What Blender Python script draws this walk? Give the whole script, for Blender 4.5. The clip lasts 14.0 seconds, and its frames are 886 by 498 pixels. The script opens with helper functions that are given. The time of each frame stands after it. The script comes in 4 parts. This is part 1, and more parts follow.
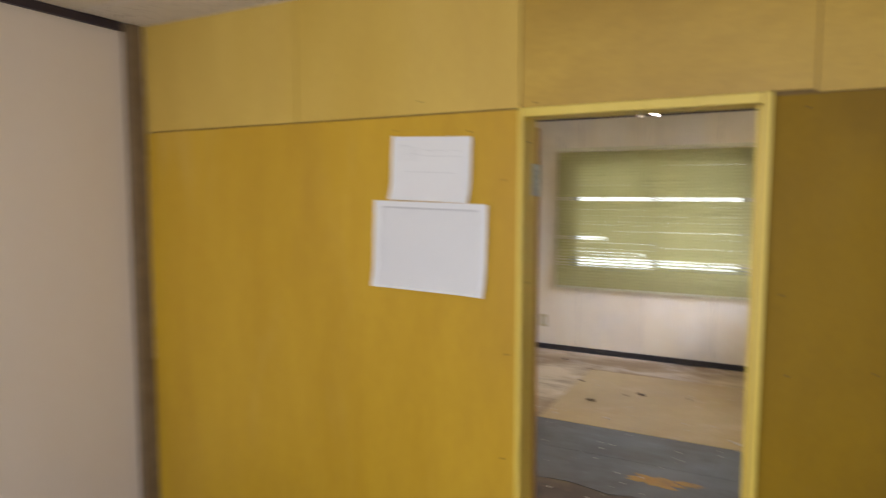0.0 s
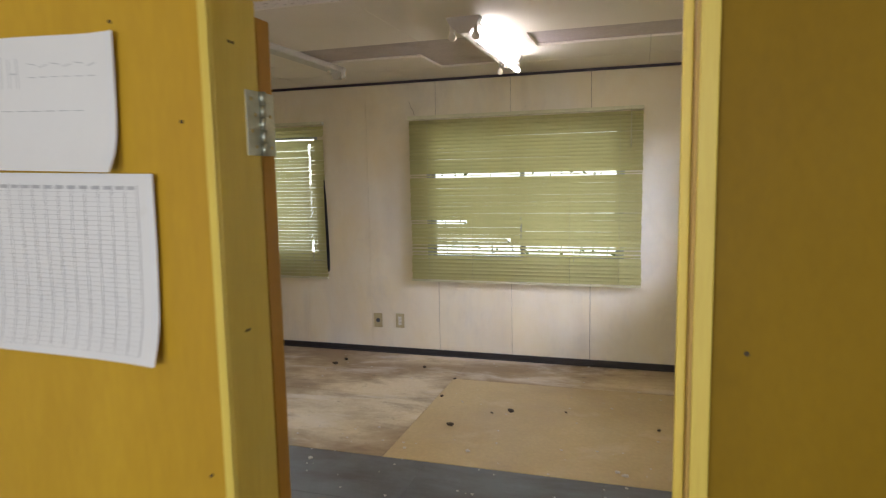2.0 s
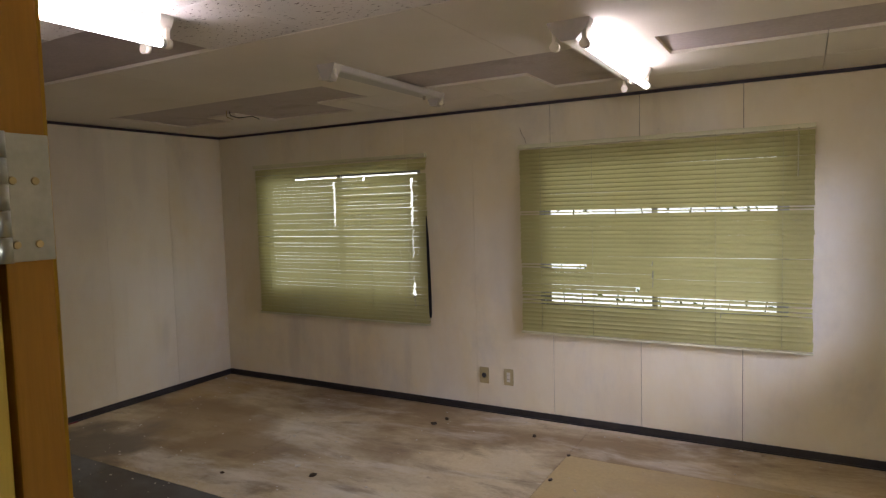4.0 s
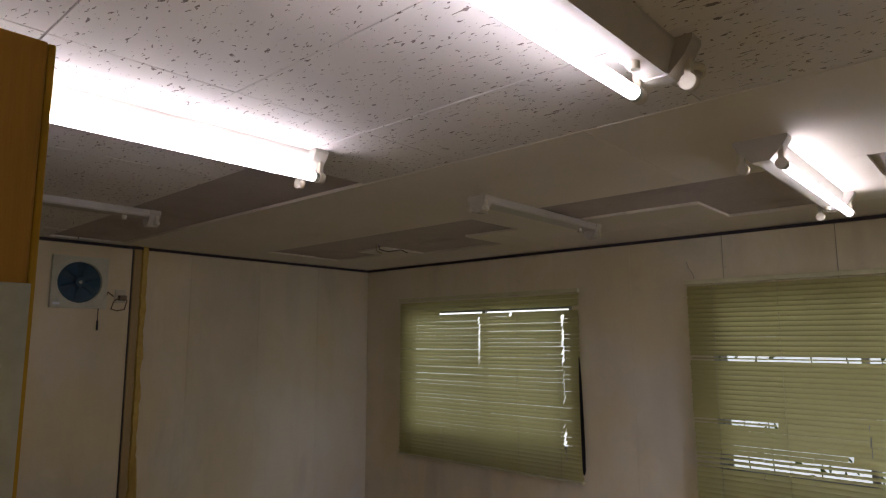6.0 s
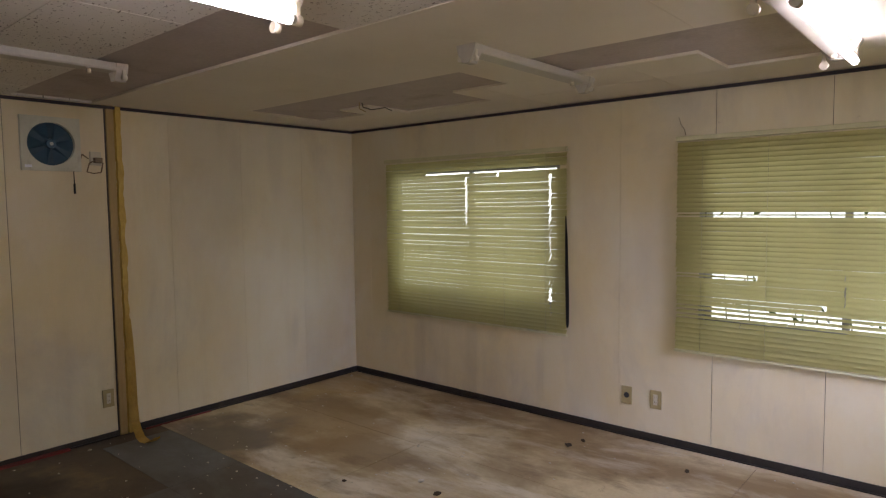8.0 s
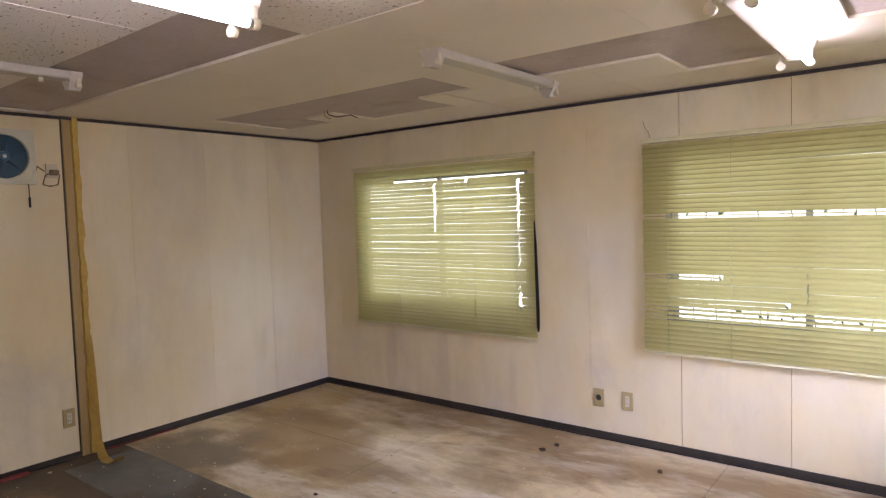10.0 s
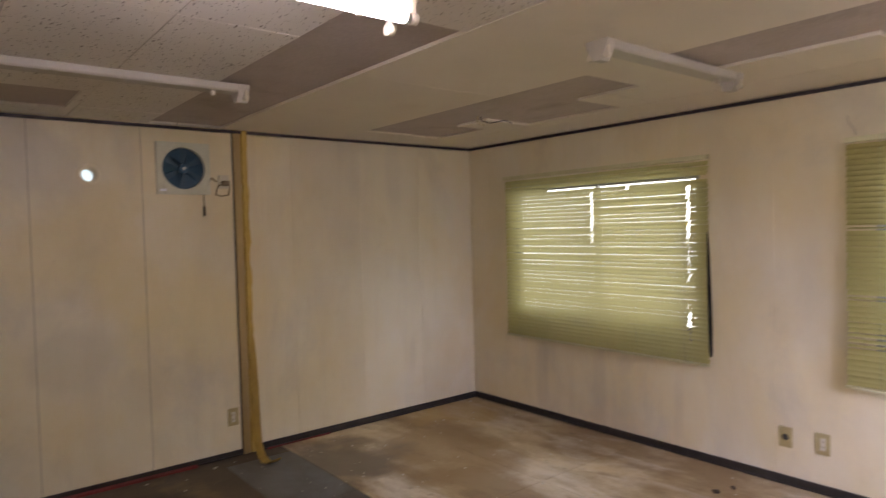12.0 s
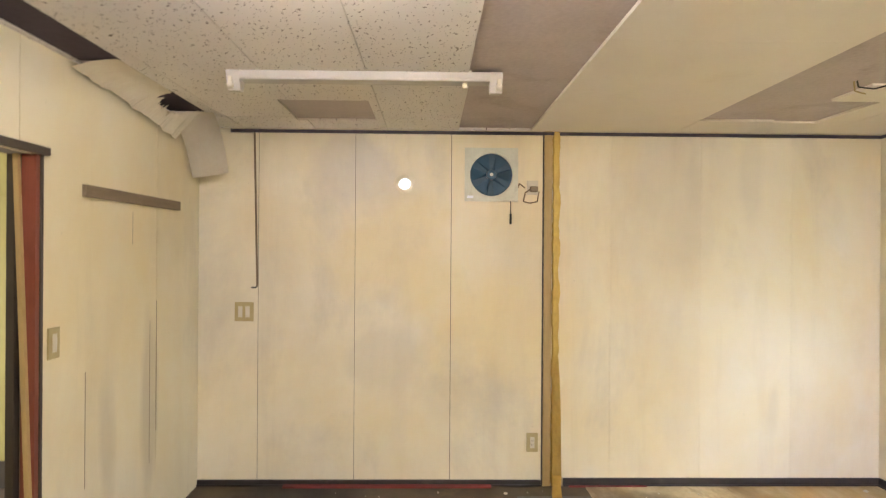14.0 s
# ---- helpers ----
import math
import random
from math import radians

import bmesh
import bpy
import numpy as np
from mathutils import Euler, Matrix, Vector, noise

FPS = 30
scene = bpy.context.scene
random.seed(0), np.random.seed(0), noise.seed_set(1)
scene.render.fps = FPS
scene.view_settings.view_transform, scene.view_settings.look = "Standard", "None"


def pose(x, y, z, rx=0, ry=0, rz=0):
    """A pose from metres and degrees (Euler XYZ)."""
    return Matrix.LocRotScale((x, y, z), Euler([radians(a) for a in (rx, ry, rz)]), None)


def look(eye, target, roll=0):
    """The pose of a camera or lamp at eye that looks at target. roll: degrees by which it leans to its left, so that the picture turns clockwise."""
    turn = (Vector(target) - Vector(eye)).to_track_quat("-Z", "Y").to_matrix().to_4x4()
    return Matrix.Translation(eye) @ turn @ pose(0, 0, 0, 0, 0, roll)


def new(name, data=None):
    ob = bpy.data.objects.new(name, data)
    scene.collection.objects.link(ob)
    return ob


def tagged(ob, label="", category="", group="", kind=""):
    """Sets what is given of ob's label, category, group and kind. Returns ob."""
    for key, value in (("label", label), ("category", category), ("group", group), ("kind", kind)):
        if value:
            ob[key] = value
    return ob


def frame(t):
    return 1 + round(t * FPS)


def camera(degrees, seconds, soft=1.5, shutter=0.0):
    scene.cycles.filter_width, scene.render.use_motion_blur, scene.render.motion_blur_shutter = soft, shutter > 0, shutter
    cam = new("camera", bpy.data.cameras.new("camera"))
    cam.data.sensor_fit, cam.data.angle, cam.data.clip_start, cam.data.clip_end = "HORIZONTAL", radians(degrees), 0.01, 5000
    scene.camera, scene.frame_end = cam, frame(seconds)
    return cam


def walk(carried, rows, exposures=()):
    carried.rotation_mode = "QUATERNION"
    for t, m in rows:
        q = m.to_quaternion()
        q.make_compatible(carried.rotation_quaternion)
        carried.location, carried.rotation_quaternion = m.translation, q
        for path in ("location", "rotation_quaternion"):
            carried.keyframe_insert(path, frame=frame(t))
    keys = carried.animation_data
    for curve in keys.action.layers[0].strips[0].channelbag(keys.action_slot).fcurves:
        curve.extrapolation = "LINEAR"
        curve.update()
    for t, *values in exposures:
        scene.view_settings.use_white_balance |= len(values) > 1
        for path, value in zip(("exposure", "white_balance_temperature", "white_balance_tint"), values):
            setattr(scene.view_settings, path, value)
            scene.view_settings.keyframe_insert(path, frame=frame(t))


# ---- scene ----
cam = camera(69.7, 14.0, soft=1.2, shutter=0.5)
PATH = [
    (0, (0.096, 0.102, 1.511), (-0.836, 1.863, 1.34), 0.1),
    (0.5, (0.012, 0.306, 1.445), (-0.412, 2.248, 1.222), -0.8),
    (1, (0.031, 0.6, 1.453), (-0.351, 2.553, 1.251), 0.8),
    (1.5, (0.041, 0.869, 1.466), (-0.474, 2.788, 1.241), -2.0),
    (2, (-0.017, 1.196, 1.465), (-0.611, 3.092, 1.239), -1.1),
    (2.5, (-0.021, 1.552, 1.463), (-0.794, 3.382, 1.234), -0.7),
    (2.7, (-0.02, 1.698, 1.483), (-0.91, 3.472, 1.239), 1.0),
    (4.8, (-0.232, 2.013, 1.55), (-1.223, 3.748, 1.462), -1.7),
    (5, (-0.278, 2.078, 1.554), (-1.306, 3.792, 1.49), -0.9),
    (5.5, (-0.273, 2.1, 1.58), (-1.541, 3.628, 1.816), -1.3),
    (6, (-0.284, 2.097, 1.585), (-1.609, 3.569, 1.867), -0.1),
    (6.5, (-0.286, 2.104, 1.582), (-1.621, 3.582, 1.764), -0.8),
    (7, (-0.295, 2.123, 1.573), (-1.629, 3.613, 1.605), -0.6),
    (7.2, (-0.307, 2.133, 1.568), (-1.627, 3.634, 1.512), -0.4),
    (9.3, (-0.356, 2.128, 1.531), (-1.627, 3.664, 1.368), -0.8),
    (9.5, (-0.344, 2.124, 1.536), (-1.587, 3.684, 1.397), -1.0),
    (10, (-0.343, 2.166, 1.531), (-1.576, 3.737, 1.419), -1.8),
    (10.5, (-0.374, 2.207, 1.532), (-1.72, 3.686, 1.48), -0.5),
    (11, (-0.429, 2.247, 1.531), (-1.83, 3.674, 1.514), 0.0),
    (11.5, (-0.493, 2.26, 1.532), (-1.979, 3.599, 1.547), -0.3),
    (12, (-0.531, 2.285, 1.524), (-2.087, 3.54, 1.46), -1.5),
    (12.5, (-0.526, 2.641, 1.439), (-2.327, 3.509, 1.391), 0.7),
    (13, (-0.495, 2.792, 1.481), (-2.427, 3.309, 1.459), 2.2),
    (13.3, (-0.508, 3.085, 1.421), (-2.493, 3.323, 1.408), 0.2),
    (13.5, (-0.607, 3.108, 1.411), (-2.604, 3.225, 1.405), 2.4),
    (14, (-0.821, 3.227, 1.49), (-2.821, 3.265, 1.489), 0.4),
]
EXPOSURES = [(0.0, 0.38, 6500, 12), (0.5, 0.36, 5900, 9), (1.0, 0.34, 5800, 7), (1.5, 0.32, 5900, 7), (2.0, 0.28, 6450, 8), (2.7, 0.02, 6600, 10), (4.8, -0.2, 6350, 16), (5.5, -0.45, 6250, 16), (6.5, -0.97, 6400, 13), (7.2, -0.75, 6550, 13),
             (9.5, 1.3, 6250, 18), (10.0, 0.9, 6300, 19), (10.5, 0.91, 6350, 19), (11.0, 0.82, 6400, 19), (12.0, 0.57, 6600, 19), (12.5, 1.28, 6550, 15), (13.0, 1.65, 6250, 15), (13.5, 1.82, 6350, 12), (14.0, 2.12, 6600, 8)]
walk(cam, [(t, look(eye, target, roll)) for t, eye, target, roll in PATH], EXPOSURES)

# ---- world, daylight, exposure ----
world = bpy.data.worlds.new("sky_world")
scene.world = world
world.use_nodes = True
wn = world.node_tree
sky = wn.nodes.new("ShaderNodeTexSky")
sky.sky_type = "NISHITA"
sky.sun_disc = False
sky.sun_elevation, sky.sun_rotation = radians(52), radians(150)
wn.links.new(sky.outputs[0], wn.nodes["Background"].inputs[0])
wn.nodes["Background"].inputs[1].default_value = 0.15

sun = new("sun", bpy.data.lights.new("sun", "SUN"))
sun.data.energy, sun.data.angle, sun.data.color = 1.2, radians(12), (1.0, 0.95, 0.88)
sun.matrix_world = look((3, -5.2, 7.7), (0, 0, 0))


def sky_lamp(name, eye, target, w, h, energy, color):
    """Daylight from an area lamp at a window or at an added opening."""
    d = bpy.data.lights.new(name, "AREA")
    d.shape, d.size, d.size_y, d.energy, d.color = "RECTANGLE", w, h, energy, color
    ob = new(name, d)
    ob.matrix_world = look(eye, target)
    return ob


sky_lamp("daylight_north", (-0.92, 6.38, 1.32), (-0.92, 0, 1.32), 2.2, 1.6, 17, (0.94, 0.98, 1.0))
sky_lamp("daylight_north", (-3.52, 6.38, 1.32), (-3.52, 0, 1.32), 2.3, 1.6, 26, (0.94, 0.98, 1.0))
sky_lamp("daylight_east", (1.12, 4.85, 1.36), (-0.6, 6.15, 0.5), 1.5, 1.2, 28, (0.58, 0.64, 1.0)).data.spread = radians(85)
# added lamp at an unseen opening, to light the corridor plywood
sky_lamp("added_corridor_daylight", (-0.3, -1.12, 1.35), (-0.3, 5, 1.35), 1.75, 1.6, 40, (1.0, 0.97, 0.95))
# added lamp that brightens the olive walls of the side room
sky_lamp("added_side_daylight", (-3.8, -1.72, 1.1), (-3.8, 5, 1.1), 1.2, 1.9, 28, (1.0, 0.98, 0.95))
TUBE_GLOW = 38.0


# ---- materials ----
def nodes_of(name):
    m = bpy.data.materials.new(name)
    m.use_nodes = True
    t = m.node_tree
    return m, t, t.nodes["Principled BSDF"]


def rgba(c):
    return (c[0], c[1], c[2], 1.0)


def mixed(t, fac, a, b, blend="MIX"):
    """A colour mix; a and b are colours or sockets."""
    n = t.nodes.new("ShaderNodeMix")
    n.data_type, n.blend_type = "RGBA", blend
    for sock, v in ((n.inputs[0], fac), (n.inputs[6], a), (n.inputs[7], b)):
        if isinstance(v, bpy.types.NodeSocket):
            t.links.new(v, sock)
        elif isinstance(v, (int, float)):
            sock.default_value = v
        else:
            sock.default_value = rgba(v)
    return n.outputs[2]


def noise_of(t, vec, scale, detail=4.0, rough=0.6, distort=0.0):
    n = t.nodes.new("ShaderNodeTexNoise")
    n.inputs["Scale"].default_value, n.inputs["Detail"].default_value = scale, detail
    n.inputs["Roughness"].default_value, n.inputs["Distortion"].default_value = rough, distort
    t.links.new(vec, n.inputs["Vector"])
    return n.outputs[0]


def ramp(t, fac, lo, hi):
    n = t.nodes.new("ShaderNodeMapRange")
    n.inputs[1].default_value, n.inputs[2].default_value = lo, hi
    t.links.new(fac, n.inputs[0])
    return n.outputs[0]


def coords(t, stretch=(1, 1, 1), shift=(0, 0, 0)):
    c = t.nodes.new("ShaderNodeTexCoord")
    m = t.nodes.new("ShaderNodeMapping")
    m.inputs["Scale"].default_value, m.inputs["Location"].default_value = stretch, shift
    t.links.new(c.outputs["Object"], m.inputs[0])
    return m.outputs[0]


def bumped(t, b, height, strength, distance=0.01):
    n = t.nodes.new("ShaderNodeBump")
    n.inputs["Strength"].default_value, n.inputs["Distance"].default_value = strength, distance
    t.links.new(height, n.inputs["Height"])
    t.links.new(n.outputs[0], b.inputs["Normal"])


def times(t, a, k):
    n = t.nodes.new("ShaderNodeMath")
    n.operation = "MULTIPLY"
    t.links.new(a, n.inputs[0])
    n.inputs[1].default_value = k
    return n.outputs[0]


def blot(t, centre, radius, tall=1.0):
    """Mask of one ragged stain round a place; tall: how far it runs down."""
    p = coords(t, (1, 1, 1 / tall))
    n = t.nodes.new("ShaderNodeTexNoise")
    n.inputs["Scale"].default_value, n.inputs["Detail"].default_value = 2.4, 7.0
    t.links.new(p, n.inputs["Vector"])
    d = t.nodes.new("ShaderNodeVectorMath")
    d.operation = "DISTANCE"
    t.links.new(p, d.inputs[0])
    d.inputs[1].default_value = (centre[0], centre[1], centre[2] / tall)
    a = t.nodes.new("ShaderNodeMath")
    a.operation = "MULTIPLY_ADD"
    t.links.new(n.outputs[0], a.inputs[0])
    a.inputs[1].default_value = radius * 2.2
    t.links.new(d.outputs["Value"], a.inputs[2])
    return ramp(t, a.outputs[0], radius * 2.1, radius * 1.6)


def surface(name, c1, c2, scale=2.0, stretch=(1, 1, 1), fine=60.0, fine_amount=0.15, stain=None, rough=0.6, bump=0.15, metal=0.0, vary=0.0, spots=()):
    """Two-tone surface with fine grain; stain: (colour, scale, low, high, amount, stretch)."""
    m, t, b = nodes_of(name)
    v = coords(t, stretch)
    col = mixed(t, ramp(t, noise_of(t, v, scale), 0.3, 0.7), c1, c2)
    grain = noise_of(t, v, fine, 3.0)
    col = mixed(t, fine_amount, col, mixed(t, grain, (0.0, 0.0, 0.0), (1.0, 1.0, 1.0)), "OVERLAY")
    for c, s, lo, hi, amount, st in stain or ():
        f = times(t, ramp(t, noise_of(t, coords(t, st, (s, 2 * s, 0)), s, 6.0, 0.65, 0.3), lo, hi), amount)
        col = mixed(t, f, col, c)
    for c, centre, radius, amount, *tall in spots:
        col = mixed(t, times(t, blot(t, centre, radius, *tall), amount), col, c)
    if vary:
        o = t.nodes.new("ShaderNodeObjectInfo")
        f = times(t, o.outputs["Random"], vary)
        col = mixed(t, f, col, (0.35, 0.3, 0.22), "MULTIPLY")
    t.links.new(col, b.inputs["Base Color"])
    b.inputs["Metallic"].default_value = metal
    r = t.nodes.new("ShaderNodeMapRange")
    r.inputs[3].default_value, r.inputs[4].default_value = max(0.05, rough - 0.12), min(1, rough + 0.12)
    t.links.new(noise_of(t, v, scale * 3), r.inputs[0])
    t.links.new(r.outputs[0], b.inputs["Roughness"])
    bumped(t, b, grain, bump, 0.004)
    return m


def plain(name, c, rough=0.5, metal=0.0):
    return surface(name, c, [k * 0.85 for k in c], 8.0, fine=90, fine_amount=0.08, rough=rough, bump=0.05, metal=metal)


M = {}
M["panel"] = surface("aged_wall_board", (0.77, 0.705, 0.55), (0.71, 0.64, 0.465), 0.9, (1, 1, 0.6), 120, 0.03,
                     [((0.70, 0.55, 0.25), 0.8, 0.42, 0.66, 0.6, (1, 1, 0.8)), ((0.48, 0.41, 0.32), 1.5, 0.50, 0.76, 0.35, (1, 1, 0.35)), ((0.42, 0.38, 0.33), 1.3, 0.53, 0.70, 0.42, (1, 1, 0.6)),
                      ((0.40, 0.33, 0.23), 3.6, 0.57, 0.78, 0.2, (1, 1, 0.10)), ((0.28, 0.23, 0.16), 22.0, 0.69, 0.77, 0.4, (1, 1, 1))], 0.5, 0.03, vary=0.06,
                     spots=[((0.46, 0.42, 0.34), (-4.9, 2.95, 0.75), 0.30, 0.25), ((0.46, 0.41, 0.34), (-4.9, 3.30, 0.55), 0.24, 0.2), ((0.50, 0.46, 0.42), (-4.9, 2.75, 1.95), 0.35, 0.4),
                            ((0.72, 0.58, 0.28), (-4.9, 3.0, 1.45), 0.45, 0.45), ((0.72, 0.58, 0.28), (-4.9, 3.75, 1.0), 0.4, 0.4), ((0.54, 0.49, 0.43), (-4.9, 4.9, 1.95), 0.5, 0.2),
                            ((0.46, 0.40, 0.30), (-4.08, 6.15, 0.30), 0.07, 0.28, 5), ((0.46, 0.40, 0.30), (-3.50, 6.15, 0.32), 0.09, 0.28, 5), ((0.46, 0.40, 0.30), (-2.85, 6.15, 0.30), 0.08, 0.28, 5), ((0.50, 0.45, 0.36), (-1.95, 6.15, 1.2), 0.16, 0.25, 5),
                            ((0.50, 0.45, 0.37), (-4.9, 4.93, 1.95), 0.09, 0.22, 4), ((0.50, 0.45, 0.37), (-4.9, 5.30, 2.0), 0.10, 0.2, 4), ((0.50, 0.45, 0.37), (-4.9, 5.45, 0.5), 0.06, 0.25, 4), ((0.44, 0.38, 0.28), (-4.2, 1.75, 0.7), 0.12, 0.5, 4), ((0.44, 0.38, 0.28), (-3.75, 1.75, 0.6), 0.10, 0.4, 4)])
M["joint"] = plain("dark_joint", (0.20, 0.165, 0.12), 0.8)
M["core"] = plain("wall_core", (0.20, 0.125, 0.04), 0.8)
M["white_wall"] = surface("pale_corridor_board", (0.80, 0.73, 0.67), (0.74, 0.67, 0.60), 1.2, (1, 1, 0.3), 60, 0.08, None, 0.6, 0.06)
M["ply"] = surface("varnished_plywood", (0.61, 0.39, 0.035), (0.50, 0.30, 0.022), 1.6, (1.6, 1.6, 0.35), 55, 0.12,
                   [((0.38, 0.21, 0.04), 1.7, 0.5, 0.8, 0.5, (1, 1, 0.35)), ((0.68, 0.50, 0.20), 3.0, 0.55, 0.75, 0.35, (1, 1, 0.15))], 0.42, 0.06)
M["ply_pale"] = surface("pale_plywood", (0.66, 0.48, 0.12), (0.58, 0.40, 0.08), 1.4, (1.6, 1.6, 0.4), 60, 0.12,
                        [((0.45, 0.28, 0.08), 1.6, 0.5, 0.8, 0.4, (1, 1, 0.3))], 0.45, 0.06)
M["ply_tan"] = surface("brown_plywood", (0.55, 0.37, 0.07), (0.46, 0.295, 0.045), 1.3, (0.5, 1.6, 1.4), 55, 0.12,
                       [((0.24, 0.14, 0.03), 1.4, 0.48, 0.75, 0.5, (0.6, 1, 1)), ((0.60, 0.43, 0.14), 2.2, 0.58, 0.78, 0.4, (0.3, 1, 1))], 0.45, 0.06)
# darker board; the shade at this end is mixed into its colour too
M["ply_dark_shaded"] = surface("dark_shaded_plywood", (0.30, 0.18, 0.005), (0.225, 0.13, 0.004), 1.3, (1.4, 1.4, 0.6), 55, 0.1,
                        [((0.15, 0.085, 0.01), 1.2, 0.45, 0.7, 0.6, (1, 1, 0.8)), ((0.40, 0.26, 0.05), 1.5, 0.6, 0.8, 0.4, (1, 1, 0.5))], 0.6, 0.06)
for k, level in (("ply", 0.35), ("ply_pale", 0.35), ("ply_tan", 0.35), ("ply_dark_shaded", 0.2)):
    M[k].node_tree.nodes["Principled BSDF"].inputs["Specular IOR Level"].default_value = level
M["jamb_brown"] = surface("brown_pine", (0.52, 0.34, 0.085), (0.43, 0.27, 0.06), 2.0, (6, 6, 0.4), 40, 0.15, [((0.26, 0.15, 0.04), 5, 0.6, 0.8, 0.6, (1, 1, 0.5))], 0.55, 0.1)
M["jamb"] = surface("yellow_pine", (0.76, 0.60, 0.12), (0.66, 0.50, 0.085), 2.0, (6, 6, 0.4), 40, 0.15, [((0.40, 0.24, 0.05), 5, 0.62, 0.8, 0.6, (1, 1, 0.6))], 0.5, 0.1)
M["door_edge"] = surface("orange_door_wood", (0.50, 0.26, 0.03), (0.40, 0.19, 0.02), 2.0, (5, 5, 0.4), 45, 0.15, None, 0.5, 0.1)
M["red_wood"] = surface("red_brown_wood", (0.22, 0.055, 0.03), (0.16, 0.04, 0.022), 2.0, (4, 4, 0.4), 40, 0.15, None, 0.5, 0.1)
M["dark_wood"] = surface("dark_brown_wood", (0.06, 0.045, 0.032), (0.04, 0.03, 0.022), 2.0, (4, 4, 0.4), 40, 0.12, None, 0.5, 0.1)
M["rail_wood"] = surface("weathered_rail_wood", (0.24, 0.18, 0.11), (0.17, 0.12, 0.07), 3.0, (0.6, 5, 5), 45, 0.2, None, 0.7, 0.15)
M["skirting"] = surface("dark_rubber_skirting", (0.020, 0.016, 0.015), (0.032, 0.025, 0.021), 4.0, (1, 1, 1), 60, 0.1, [((0.12, 0.09, 0.06), 6, 0.6, 0.8, 0.4, (1, 1, 1))], 0.55, 0.05)
M["cornice"] = plain("dark_cornice", (0.035, 0.025, 0.035), 0.5)
M["red_strip"] = surface("faded_red_strip", (0.26, 0.035, 0.03), (0.12, 0.03, 0.025), 5.0, (1, 1, 1), 60, 0.1, None, 0.7, 0.1)
M["base_floor"] = surface("stained_subfloor", (0.12, 0.085, 0.05), (0.075, 0.055, 0.035), 1.8, (1, 1, 1), 50, 0.2,
                          [((0.03, 0.022, 0.016), 1.6, 0.48, 0.68, 0.85, (1, 1, 1)), ((0.30, 0.20, 0.08), 2.6, 0.55, 0.75, 0.6, (1, 1, 1))], 0.6, 0.2,
                          spots=[((0.018, 0.014, 0.012), (-4.55, 2.45, 0), 0.6, 0.85), ((0.02, 0.015, 0.012), (-4.4, 3.1, 0), 0.3, 0.8)])
M["sheet"] = surface("worn_floor_plywood", (0.69, 0.58, 0.39), (0.58, 0.46, 0.26), 1.1, (1, 1, 1), 45, 0.18,
                     [((0.24, 0.15, 0.06), 0.9, 0.40, 0.58, 0.85, (0.8, 1.5, 1)), ((0.78, 0.71, 0.60), 1.7, 0.50, 0.68, 0.8, (0.5, 1.3, 1)), ((0.19, 0.12, 0.06), 2.6, 0.54, 0.68, 0.7, (0.6, 1.6, 1)), ((0.09, 0.06, 0.035), 9.0, 0.62, 0.76, 0.6, (1, 1, 1))], 0.5, 0.12, vary=0.2,
                     spots=[((0.27, 0.165, 0.06), (-4.1, 4.95, 0), 0.75, 0.75), ((0.15, 0.125, 0.09), (-4.3, 4.40, 0), 0.55, 0.85), ((0.50, 0.33, 0.10), (-4.6, 5.7, 0), 0.45, 0.6)])
M["sheet_tan"] = surface("tan_floor_plywood", (0.52, 0.39, 0.18), (0.42, 0.30, 0.125), 1.2, (1, 1, 1), 45, 0.16,
                         [((0.36, 0.26, 0.15), 1.1, 0.50, 0.72, 0.6, (1, 1, 1)), ((0.66, 0.55, 0.38), 2.0, 0.55, 0.75, 0.5, (1, 1, 1)), ((0.12, 0.08, 0.04), 8.0, 0.66, 0.78, 0.5, (1, 1, 1))], 0.45, 0.1)
M["adhesive"] = surface("orange_floor_adhesive", (0.46, 0.25, 0.04), (0.36, 0.19, 0.03), 6, (1, 1, 1), 60, 0.2, [((0.14, 0.10, 0.06), 7, 0.5, 0.7, 0.7, (1, 1, 1))], 0.6, 0.15)
M["vinyl"] = surface("dirty_grey_vinyl", (0.125, 0.135, 0.14), (0.10, 0.105, 0.105), 2.0, (1, 1, 1), 50, 0.12,
                     [((0.055, 0.04, 0.025), 1.6, 0.42, 0.60, 0.85, (0.7, 1.3, 1)), ((0.40, 0.22, 0.04), 2.3, 0.66, 0.74, 0.8, (1, 1, 1)), ((0.28, 0.27, 0.24), 11, 0.66, 0.75, 0.6, (1, 1, 1))], 0.42, 0.1, vary=0.12)
M["backer"] = surface("bare_grey_ceiling_board", (0.53, 0.46, 0.45), (0.455, 0.39, 0.37), 3.0, (1, 1, 1), 50, 0.15, [((0.20, 0.155, 0.10), 2.2, 0.55, 0.75, 0.55, (1, 1, 1))], 0.8, 0.12)
M["smooth"] = surface("smooth_ceiling_board", (0.80, 0.74, 0.66), (0.74, 0.68, 0.59), 1.2, (1, 1, 1), 60, 0.06, [((0.50, 0.42, 0.32), 1.5, 0.6, 0.8, 0.3, (1, 1, 1))], 0.75, 0.04)
M["paper"] = surface("white_paper", (0.80, 0.82, 0.86), (0.76, 0.78, 0.83), 3.0, (1, 1, 1), 60, 0.05, [((0.55, 0.53, 0.50), 8, 0.66, 0.8, 0.35, (1, 1, 1))], 0.7, 0.05)
M["ink"] = plain("faded_ink", (0.52, 0.54, 0.60), 0.8)
M["ink_faint"] = plain("faint_pencil", (0.58, 0.61, 0.67), 0.8)
M["scuff"] = plain("wall_scuff", (0.34, 0.28, 0.20), 0.8)
M["ink_dark"] = plain("printed_ink", (0.33, 0.34, 0.40), 0.8)
